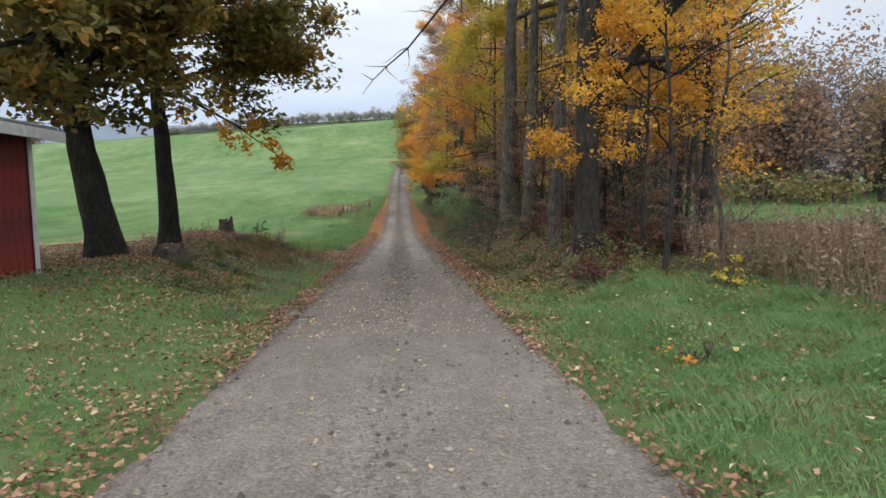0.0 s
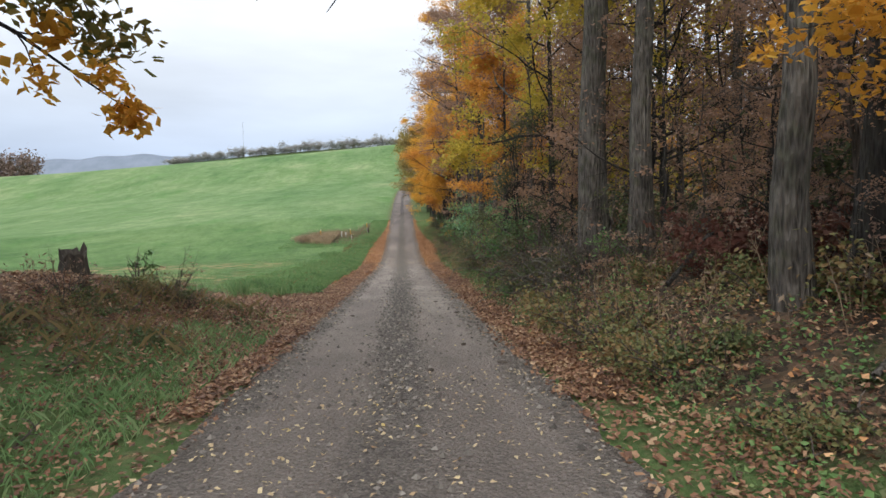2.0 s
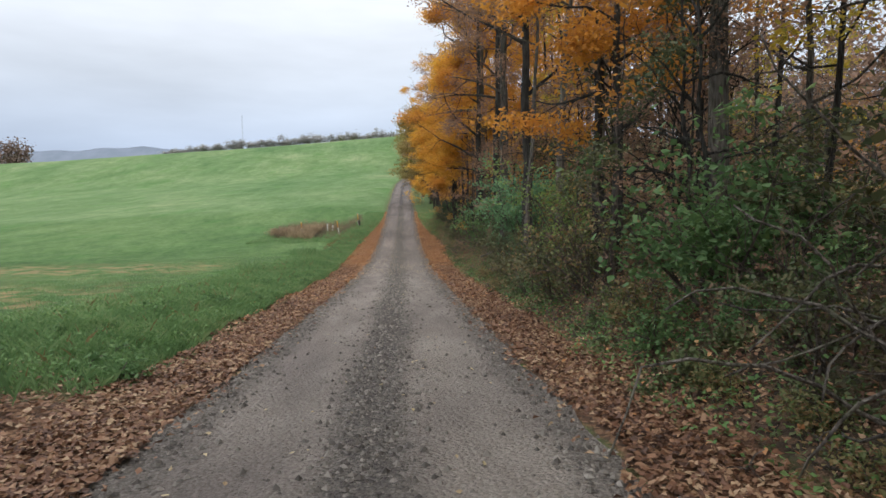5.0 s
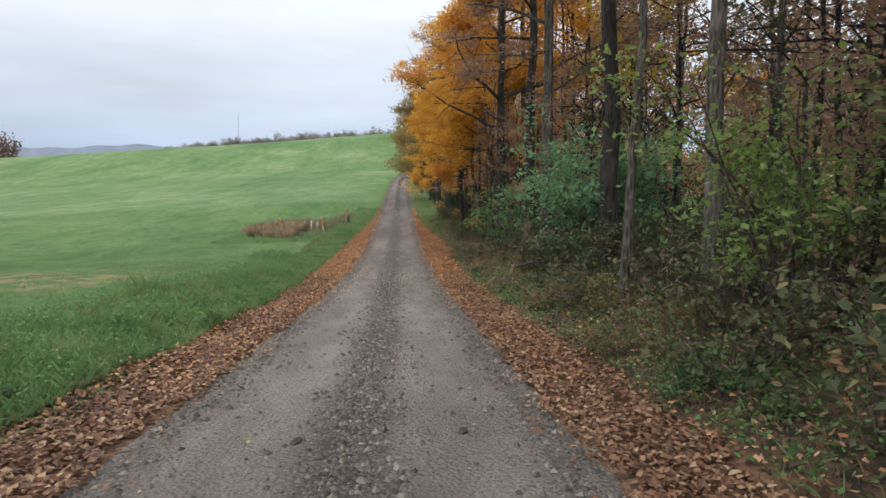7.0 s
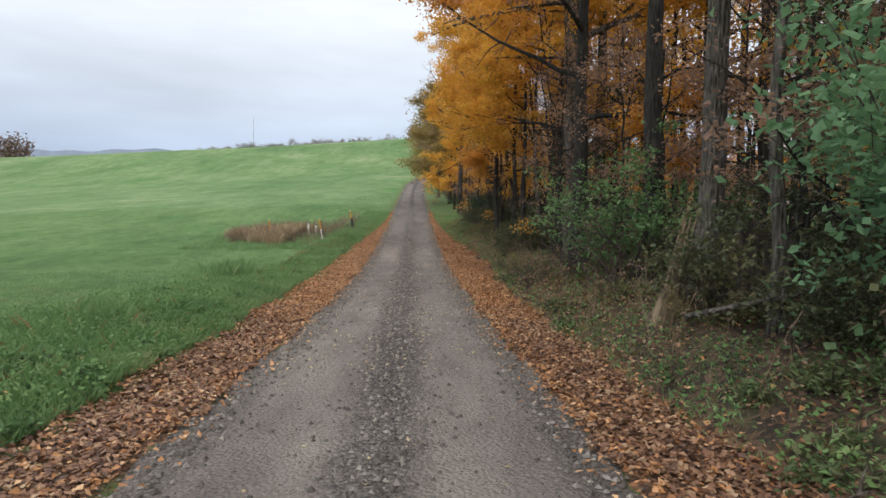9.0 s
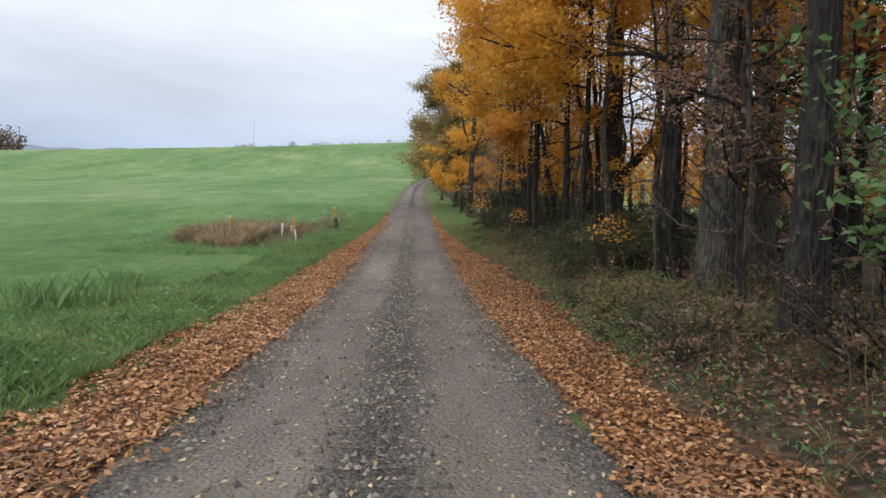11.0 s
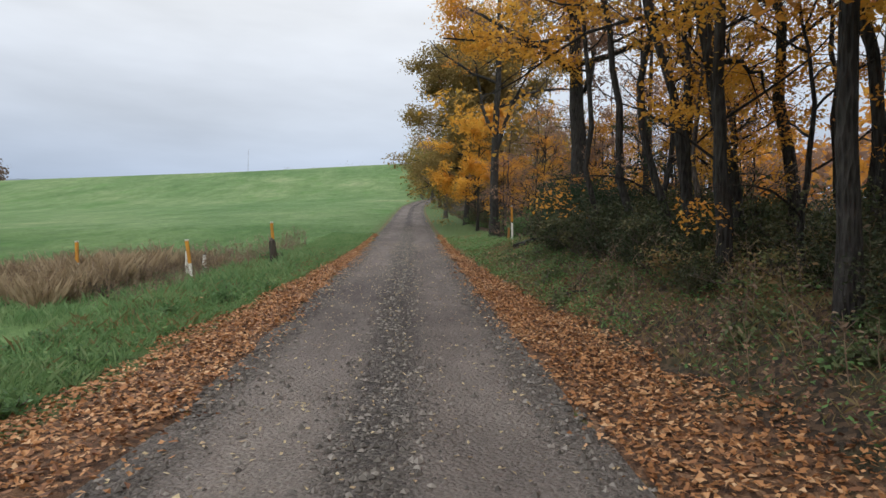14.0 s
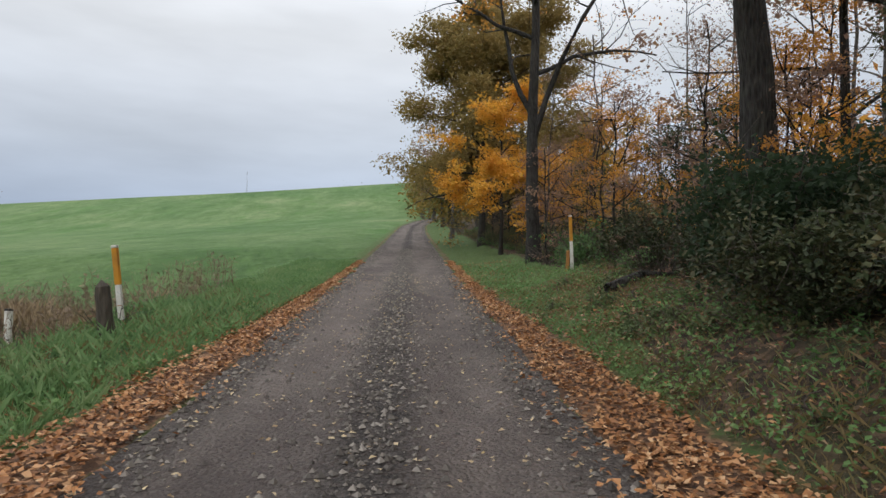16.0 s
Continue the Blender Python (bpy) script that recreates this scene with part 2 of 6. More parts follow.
# earth: lawn, field, leaf litter and woodland floor by zone
m = Mat("ground_cover", 0.95)
field, litter, woods, lawn = m.attr("field"), m.attr("litter"), m.attr("woods"), m.attr("lawn")
g1 = m.ramp(m.noise(5.0, 5.0), (0.3, (0.05, 0.09, 0.025)), (0.7, (0.10, 0.16, 0.05)))
g1 = m.mix(m.ramp(m.noise(22.0, 3.0), (0.5, (0, 0, 0)), (0.75, (0.6, 0.6, 0.6))), g1, (0.13, 0.10, 0.055))
rows = m.noise(1.4, 4.0, 0.6, m.coords((2.5, 0.5, 1)))
wide = m.noise(0.04, 5.0, 0.6, m.coords((0.9, 0.6, 1)))
fld = m.ramp(wide, (0.30, (0.068, 0.145, 0.04)), (0.46, (0.105, 0.185, 0.062)), (0.60, (0.145, 0.22, 0.085)), (0.75, (0.20, 0.25, 0.12)))
mott = m.noise(0.35, 6.0, 0.7, m.coords((1.1, 0.5, 1)))
fld = m.mix(0.7, fld, m.ramp(mott, (0.34, (0.55, 0.66, 0.5)), (0.64, (1.2, 1.15, 1.15))), 'MULTIPLY')
fld = m.mix(0.75, fld, m.ramp(m.noise(7.0, 6.0, 0.7), (0.34, (0.55, 0.6, 0.5)), (0.62, (1.22, 1.18, 1.2))), 'MULTIPLY')
fld = m.mix(0.6, fld, m.ramp(rows, (0.3, (0.55, 0.62, 0.5)), (0.7, (1.0, 1.0, 1.0))), 'MULTIPLY')
fld = m.mix(m.ramp(m.noise(0.13, 5.0, 0.65, m.coords((1.0, 0.5, 1))), (0.55, (0, 0, 0)), (0.66, (0.8, 0.8, 0.8))), fld, (0.065, 0.15, 0.032))
band = m.noise(0.13, 6.0, 0.68, m.coords((1.0, 0.45, 1)))
fld = m.mix(0.6, fld, m.ramp(band, (0.36, (0.58, 0.72, 0.5)), (0.5, (1.0, 1.0, 1.0)), (0.66, (1.28, 1.12, 1.35))), 'MULTIPLY')
fld = m.mix(0.55, fld, m.ramp(m.noise(2.2, 4.0, 0.7, m.coords((1.0, 0.5, 1))), (0.38, (0.5, 0.62, 0.45)), (0.6, (1.1, 1.08, 1.1))), 'MULTIPLY')
# upper hillside: a paler crop, with some distance haze put into its colour
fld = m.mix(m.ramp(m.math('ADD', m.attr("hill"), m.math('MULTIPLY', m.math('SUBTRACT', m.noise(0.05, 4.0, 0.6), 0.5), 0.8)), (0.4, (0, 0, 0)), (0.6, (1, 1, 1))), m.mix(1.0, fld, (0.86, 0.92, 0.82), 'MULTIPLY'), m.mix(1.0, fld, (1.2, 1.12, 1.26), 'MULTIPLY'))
fld = m.mix(m.math('MULTIPLY', m.attr("straw"), m.ramp(m.noise(1.2, 4.0), (0.45, (0, 0, 0)), (0.62, (1, 1, 1)))), fld, (0.30, 0.20, 0.10))
lit = m.ramp(m.cells(20.0, 'F1', None, "Color"), (0.1, (0.05, 0.03, 0.02)), (0.5, (0.13, 0.07, 0.04)), (0.9, (0.26, 0.15, 0.085)))
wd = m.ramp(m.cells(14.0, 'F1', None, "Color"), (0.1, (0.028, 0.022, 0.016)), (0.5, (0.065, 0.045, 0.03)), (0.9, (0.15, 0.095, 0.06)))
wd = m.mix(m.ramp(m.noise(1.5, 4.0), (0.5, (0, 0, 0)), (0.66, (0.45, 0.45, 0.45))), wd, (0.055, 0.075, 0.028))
lw = m.ramp(m.noise(7.0, 5.0), (0.3, (0.06, 0.115, 0.028)), (0.7, (0.115, 0.185, 0.055)))
lw = m.mix(m.ramp(m.noise(0.5, 4.0), (0.5, (0, 0, 0)), (0.7, (0.7, 0.7, 0.7))), lw, (0.12, 0.11, 0.05))
wob = m.math('MULTIPLY', m.math('SUBTRACT', m.noise(2.2, 5.0, 0.65), 0.5), 1.1)


def zone(a):
    return m.ramp(m.math('ADD', a, wob), (0.36, (0, 0, 0)), (0.64, (1, 1, 1)))


c = m.mix(zone(lawn), g1, lw)
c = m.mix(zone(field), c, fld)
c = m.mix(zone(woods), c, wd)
c = m.mix(zone(litter), c, lit)
m.color(c).bump(m.math('ADD', m.noise(18.0, 4.0, 0.7), m.noise(70.0, 2.0)), 0.8, 0.04)
GROUND = m.m

# ---- mesh helpers ----


def mesh_of(name, verts, faces, smooth=False, attrs=None):
    """A mesh from arrays: vertices and lists of equal-sided face arrays."""
    me = bpy.data.meshes.new(name)
    verts = np.asarray(verts, np.float32)
    faces = [np.asarray(f, np.int32) for f in faces if len(f)]
    loops = np.concatenate([f.ravel() for f in faces])
    sizes = np.concatenate([np.full(len(f), f.shape[1], np.int32) for f in faces])
    me.vertices.add(len(verts))
    me.vertices.foreach_set("co", verts.ravel())
    me.loops.add(len(loops))
    me.loops.foreach_set("vertex_index", loops)
    me.polygons.add(len(sizes))
    me.polygons.foreach_set("loop_start", np.concatenate([[0], np.cumsum(sizes)[:-1]]).astype(np.int32))
    me.update(calc_edges=True)
    me.polygons.foreach_set("use_smooth", np.full(len(sizes), smooth))
    for key, values in (attrs or {}).items():
        me.attributes.new(key, 'FLOAT', 'POINT').data.foreach_set("value", np.asarray(values, np.float32))
    return me


class Pile:
    """Gathers pieces of one mesh."""

    def __init__(self):
        self.v, self.q, self.t, self.n = [], [], [], 0

    def add(self, v, quads=(), tris=()):
        self.v.append(np.asarray(v, float))
        if len(quads):
            self.q.append(np.asarray(quads) + self.n)
        if len(tris):
            self.t.append(np.asarray(tris) + self.n)
        self.n += len(v)
        return self

    def mesh(self, name, smooth=False):
        faces = []
        if self.q:
            faces.append(np.concatenate(self.q))
        if self.t:
            faces.append(np.concatenate(self.t))
        return mesh_of(name, np.concatenate(self.v), faces, smooth)


def part(name, me, material, parent=None, label="", loc=None):
    """Links a mesh, or a Pile or bmesh, as one object under a thing or a part."""
    if isinstance(me, Pile):
        me = me.mesh(name)
    elif isinstance(me, bmesh.types.BMesh):
        data = bpy.data.meshes.new(name)
        me.to_mesh(data)
        me.free()
        me = data
    me.materials.clear()
    me.materials.append(material)
    ob = new(name, me)
    if parent is not None:
        ob.parent = parent
    if loc is not None:
        ob.location = loc
    if label:
        tagged(ob, label)
    return ob


def tube(pile, path, radii, sides=6, rough=0.0, rng=None):
    """A tapering tube along a path, closed at its tip."""
    p = np.asarray(path, float)
    r = np.asarray(radii, float)
    d = np.gradient(p, axis=0)
    d /= np.linalg.norm(d, axis=1, keepdims=True) + 1e-9
    ref = np.where(np.abs(d[:, 2:3]) > 0.9, np.array([[1.0, 0, 0]]), np.array([[0, 0, 1.0]]))
    a = np.cross(d, ref)
    a /= np.linalg.norm(a, axis=1, keepdims=True) + 1e-9
    b = np.cross(d, a)
    th = np.arange(sides) * 2 * np.pi / sides
    rr = r[:, None] * np.ones(sides)
    if rough and rng is not None:
        rr = rr * (1 + rough * rng.normal(size=rr.shape))
    v = p[:, None] + rr[..., None] * (np.cos(th)[None, :, None] * a[:, None] + np.sin(th)[None, :, None] * b[:, None])
    n = len(p)
    i = np.arange(n - 1)[:, None] * sides + np.arange(sides)[None]
    j = np.arange(n - 1)[:, None] * sides + (np.arange(sides)[None] + 1) % sides
    q = np.stack([i, j, j + sides, i + sides], -1).reshape(-1, 4)
    v = np.concatenate([v.reshape(-1, 3), p[-1:] + d[-1:] * r[-1]])
    k = np.arange(sides)
    t = np.stack([(n - 1) * sides + k, (n - 1) * sides + (k + 1) % sides, np.full(sides, n * sides)], -1)
    pile.add(v, q, t)


def leaves(rng, centres, size, flat=0.35, curl=0.25, slim=0.62):
    """Leaf blades at the centres: four corners each, folded along the midrib."""
    n = len(centres)
    size = size * rng.uniform(0.65, 1.3, n)
    up = rng.normal(size=(n, 3))
    up[:, 2] = np.abs(up[:, 2]) + flat
    up /= np.linalg.norm(up, axis=1, keepdims=True)
    a = rng.normal(size=(n, 3))
    a -= up * (a * up).sum(1, keepdims=True)
    a /= np.linalg.norm(a, axis=1, keepdims=True) + 1e-9
    b = np.cross(up, a)
    L, W = size[:, None] * 0.5, size[:, None] * 0.5 * slim * rng.uniform(0.6, 1.35, (n, 1))
    skew = rng.uniform(-0.35, 0.55, (n, 1))
    lift = up * (size * curl * rng.uniform(-0.6, 1.0, n))[:, None]
    v = np.stack([centres - a * L, centres - b * W + lift + a * L * skew, centres + a * L, centres + b * W + lift * 0.6 + a * L * (0.3 - skew)], 1).reshape(-1, 3)
    q = np.arange(n * 4).reshape(n, 4)
    return v, q


def sprays(rng, pts, count, loose, per=15, keep=0.7):
    """Leaf places in flat sprays about the twig ends, with gaps left between the sprays."""
    ph = rng.uniform(0, 6.28, 3)
    f = np.sin(pts @ np.array([1.9, 0.7, 1.3]) + ph[0]) + np.sin(pts @ np.array([-0.8, 1.7, 1.1]) + ph[1]) + np.sin(pts @ np.array([0.6, -1.2, 2.1]) + ph[2])
    pts = pts[f >= np.quantile(f, 1 - keep)]
    n = max(8, count // per)
    c = pts[rng.integers(0, len(pts), n)] + rng.normal(size=(n, 3)) * loose * np.array([0.6, 0.6, 0.5])
    w = rng.lognormal(0, 0.6, n)
    return c[rng.choice(n, count, p=w / w.sum())] + rng.normal(size=(count, 3)) * loose * np.array([0.66, 0.66, 0.3])


def blades(rng, roots, height, width=0.006, bend=0.5):
    """Grass blades: a broad foot and a bent tip, two faces each."""
    n = len(roots)
    h = height * rng.uniform(0.5, 1.35, n)
    az = rng.uniform(0, 2 * np.pi, n)
    a = np.stack([np.cos(az), np.sin(az), 0 * az], 1)
    b = np.stack([-np.sin(az), np.cos(az), 0 * az], 1)
    w = (width * 0.6 * rng.uniform(0.6, 1.4, n))[:, None]
    off = b * (h * bend * rng.uniform(0.1, 1.2, n))[:, None]
    z = np.array([[0, 0, 1.0]])
    mid = roots + off * 0.4 + z * (h * 0.62)[:, None]
    tip = roots + off + z * h[:, None]
    v = np.stack([roots - a * w, roots + a * w, mid + a * w * 0.9, tip], 1).reshape(-1, 3)
    i = np.arange(n)[:, None] * 4
    return v, i + np.array([[0, 1, 2, 3]]), np.zeros((0, 3), int)


def smooth(a, b, v):
    t = np.clip((np.asarray(v, float) - a) / (b - a), 0, 1)
    return t * t * (3 - 2 * t)


# ---- lie of the land ----
SLOPE_Y = np.array([-400, -10, 10, 25, 40, 55, 70, 85, 105, 130, 170, 218, 260, 310, 345, 380, 430, 900, 6000.0])
SLOPE = np.array([-0.01, -0.054, -0.053, -0.040, -0.044, -0.035, 0.007, 0.074, 0.090, 0.104, 0.116, 0.130, 0.265, 0.265, 0.10, 0.0, -0.05, -0.02, 0.0])
GRID_Y = np.arange(-400, 6000, 0.5)
GRID_Z = np.concatenate([[0], np.cumsum((np.interp(GRID_Y, SLOPE_Y, SLOPE)[1:] + np.interp(GRID_Y, SLOPE_Y, SLOPE)[:-1]) * 0.25)])
GRID_Z -= np.interp(0, GRID_Y, GRID_Z)
HALF = 1.72


def road_z(y):
    return np.interp(y, GRID_Y, GRID_Z)


def road_x(y):
    return np.interp(y, [-400, 30, 60, 90, 130, 150, 175, 200, 230, 275, 330], [0, 0, -0.13, -0.28, -0.32, -0.3, 0.1, 2.0, 7.0, 18.0, 36.0])


def mound(y):
    return smooth(12, 21, y) * (1 - smooth(33.5, 38.5, y))


def bumps(x, y):
    return 0.05 * np.sin(x * 1.7 + 0.6 * np.sin(y * 0.9)) * np.sin(y * 1.3 + x * 0.4) + 0.03 * np.sin(x * 4.1 + y * 2.3) * np.sin(y * 3.7 - x * 1.9)


def ground_z(x, y):
    x, y = np.asarray(x, float), np.asarray(y, float)
    zr = road_z(y)
    d = x - road_x(np.minimum(y, 260))
    s = np.maximum(0, -d)
    # field rising to the left, with a rounded crest
    w = np.maximum(0, s - 6)
    up = zr - 0.0562 * w * smooth(60, 160, y) * np.minimum(1, 180 / (w + 1e-3))
    cap = 62.98 - 0.3767 * np.minimum(w, 100) - 0.08 * np.maximum(0, w - 100) + 0.00177 * np.minimum(w, 100) ** 2 - 0.0455 * (y - 250)
    cap = np.maximum(cap, 8.0)
    lo = np.minimum(up, cap)
    k = 5.4
    both = lo - k * np.log(np.exp(-np.minimum(60, (up - lo)) / k) + np.exp(-np.minimum(60, (cap - lo)) / k))
    far = smooth(40, 130, y)
    left = up * (1 - far) + both * far
    left = left - (0.06 * smooth(1.9, 3.0, s) + 0.62 * smooth(4.4, 5.9, s)) * smooth(70, 84, y) * (1 - smooth(104, 125, y))
    left = left + mound(y) * (0.80 * smooth(2.0, 5.4, s) + 0.35 * np.exp(-((s - 6.0) / 1.8) ** 2 - ((y - 32.5) / 3.0) ** 2)) * (1 - 0.45 * smooth(9, 20, s))
    left = left + 0.28 * smooth(2.0, 4.5, s) * smooth(36, 44, y) * (1 - smooth(62, 78, y))
    bank = np.interp(y, [0, 20, 26, 31, 40, 46, 53, 60, 72, 82, 90, 98, 106, 130], [0.1, 0.16, 0.5, 1.15, 1.1, 0.7, 0.5, 0.62, 0.68, 0.75, 0.8, 0.55, 0.3, 0.3])
    foot = np.interp(y, [0, 22, 28, 60, 95, 104], [2.6, 2.6, 2.1, 2.3, 2.4, 2.6])
    right = zr + bank * smooth(0, 1, (d - foot) / 2.3)
    flat = np.interp(y, [-60, 10, 30, 60, 90, 130], [-0.2, -0.35, -0.30, -1.0, -1.0, 2.2])
    flat = np.where(y > 130, np.interp(y, [130, 240, 500, 6000], [2.2, 6.0, 9.0, 9.0]), flat)
    right = right + (flat - right) * smooth(9, 20, d) * (1 - smooth(200, 300, y) * (1 - smooth(30, 120, d)))
    z = np.where(d < 0, left, right)
    rough = smooth(1.9, 3.0, np.abs(d)) * (1 - smooth(30, 60, np.abs(d)))
    return z + bumps(x, y) * rough


def on_ground(x, y, sink=0.0):
    return Vector((x, y, float(ground_z(x, y)) - sink))


def spaced(a, b, step):
    return np.arange(a, b, step)


def sheet(xs, ys, zf):
    X, Y = np.meshgrid(xs, ys)
    V = np.stack([X.ravel(), Y.ravel(), zf(X.ravel(), Y.ravel())], 1)
    nx, ny = len(xs), len(ys)
    i = (np.arange(ny - 1)[:, None] * nx + np.arange(nx - 1)[None]).ravel()
    return V, np.stack([i, i + 1, i + nx + 1, i + nx], 1)


# ground sheet
side = np.concatenate([spaced(0, 7.5, 0.16), 7.5 + np.geomspace(0.25, 4400, 62)])
xs = np.concatenate([-side[::-1][:-1], side])
ys = np.concatenate([-np.geomspace(300, 1, 14) + 8, spaced(8, 125, 0.32), spaced(125, 440, 3.0), 440 + np.geomspace(5, 4300, 30)])


def sunk(x, y):
    """The land with a shallow tray for the road."""
    d = np.abs(x - road_x(y))
    return ground_z(x, y) - 0.10 * (1 - smooth(HALF - 0.35, HALF + 0.05, d)) * (y < 420)


V, Q = sheet(xs, ys, sunk)
X, Y = V[:, 0], V[:, 1]
D = X - road_x(Y)
S = -D
leafy = smooth(24, 36, Y) * (1 - smooth(96, 106, Y) * 0.6)
edge = np.interp(Y, [0, 26, 36, 60, 80, 95, 104], [0.2, 0.4, 0.7, 0.85, 1.0, 0.5, 0.25])
a_lit = smooth(HALF - 0.15, HALF, np.abs(D)) * (1 - smooth(HALF + edge * 0.7, HALF + edge * 1.25, np.abs(D))) * (0.25 + 0.75 * leafy)
a_lit = np.maximum(a_lit, 0.75 * leafy * smooth(HALF - 0.15, HALF, D) * (1 - smooth(HALF + edge, HALF + edge + 0.4, D)) * smooth(30, 38, Y))
drive = smooth(30.5, 33, Y + 0.2 * S) * (1 - smooth(39, 42.5, Y - 0.08 * S)) * smooth(HALF, HALF + 0.3, S) * (1 - smooth(11, 17, S))
a_lit = np.maximum(a_lit, drive)
a_lit = np.maximum(a_lit, 0.5 * mound(Y) * smooth(24.5, 27, Y) * smooth(3.0, 4.5, S) * (1 - smooth(16, 24, S)))
a_field = np.where(D < 0, smooth(41, 45, Y - 0.05 * S) * smooth(HALF + edge, HALF + edge + 0.8, S), smooth(15, 19, D)) * 1.0
a_field = np.maximum(a_field, np.where(D < 0, smooth(17, 24, S), 0) * smooth(10, 20, Y))
wedge = np.interp(Y, [24, 28, 42, 48, 70, 80, 92, 100], [2.6, 2.1, 2.2, 2.2, 2.3, 2.4, 2.2, 4.2])
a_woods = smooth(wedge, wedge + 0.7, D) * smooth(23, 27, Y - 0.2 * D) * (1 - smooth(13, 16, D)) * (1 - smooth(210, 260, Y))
a_lawn = np.where(D < 0, 1 - smooth(21, 25.5, Y), 0) * smooth(HALF, HALF + 0.4, S)
a_straw = np.exp(-((Y - 47 - 0.25 * S) / 3.5) ** 2) * smooth(5, 8, S) * (1 - smooth(20, 40, S)) + 0.8 * np.exp(-((Y - 62) / 4) ** 2) * smooth(6, 9, S) * (1 - smooth(18, 30, S))
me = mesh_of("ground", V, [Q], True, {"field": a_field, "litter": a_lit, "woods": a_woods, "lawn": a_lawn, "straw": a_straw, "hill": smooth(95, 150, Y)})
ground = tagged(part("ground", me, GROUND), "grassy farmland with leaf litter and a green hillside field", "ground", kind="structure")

# road
rxs = np.concatenate([[-HALF - 0.14], np.linspace(-HALF, HALF, 45), [HALF + 0.14]])
rys = np.concatenate([spaced(-120, 6, 4.0), spaced(6, 125, 0.3), spaced(125, 420, 2.0)])
rng = np.random.default_rng(5)


def road_top(u, y):
    """Height over the road's line: a slight crown and two worn wheel tracks."""
    crown = 0.035 * (1 - (u / HALF) ** 2)
    ruts = -0.028 * (np.exp(-((u - 0.74) / 0.26) ** 2) + np.exp(-((u + 0.74) / 0.26) ** 2)) * smooth(22, 34, y)
    ripple = 0.008 * np.sin(y * 2.1 + 3 * np.sin(u * 2)) * np.sin(u * 5 + y * 0.7)
    return crown + ruts + ripple - 0.02


U, W = np.meshgrid(rxs, rys)
U, W = U.ravel(), W.ravel()
jag = 0.15 * np.sin(W * 1.9) * np.sin(W * 0.63 + 1) + 0.05 * np.sin(W * 5.3)
RX = road_x(W) + U * (1 + jag * (np.abs(U) / HALF) ** 4 / HALF)
RZ = road_z(W) + np.where(np.abs(U) > HALF, -0.12, road_top(U, W))
n = len(rxs)
i = (np.arange(len(rys) - 1)[:, None] * n + np.arange(n - 1)[None]).ravel()
gravelly = np.clip(np.exp(-((U + 0.05 * np.sin(W * 0.8)) / 0.31) ** 4) + 0.62 * smooth(1.12, 1.42, np.abs(U)), 0, 1) * smooth(20, 34, W) + 0.45 * (1 - smooth(20, 34, W))
me = mesh_of("road", np.stack([RX, W, RZ], 1), [np.stack([i, i + 1, i + n + 1, i + n], 1)], True,
             {"loose": gravelly, "fine": 1 - smooth(22, 36, W), "damp": np.clip(smooth(54, 76, W) * 0.42 + 0.8 * smooth(80, 91, W) + 0.5 * smooth(17, 24, W) * (1 - smooth(28, 34, W)) + 0.12, 0, 1)})
tagged(part("road", me, ROAD), "narrow gravel road with two pale worn wheel tracks", "road", kind="structure")

# ---- trees ----


def bent(rng, start, way, length, n, wander, lift=0.0):
    """A path that wanders from start, turning up (or down) as it goes."""
    pts, d, p = [np.array(start, float)], np.array(way, float), np.array(start, float)
    d /= np.linalg.norm(d)
    for _ in range(n):
        d = d + rng.normal(size=3) * wander + np.array([0, 0, lift])
        d /= np.linalg.norm(d)
        p = p + d * length / n
        pts.append(p.copy())
    return np.array(pts)


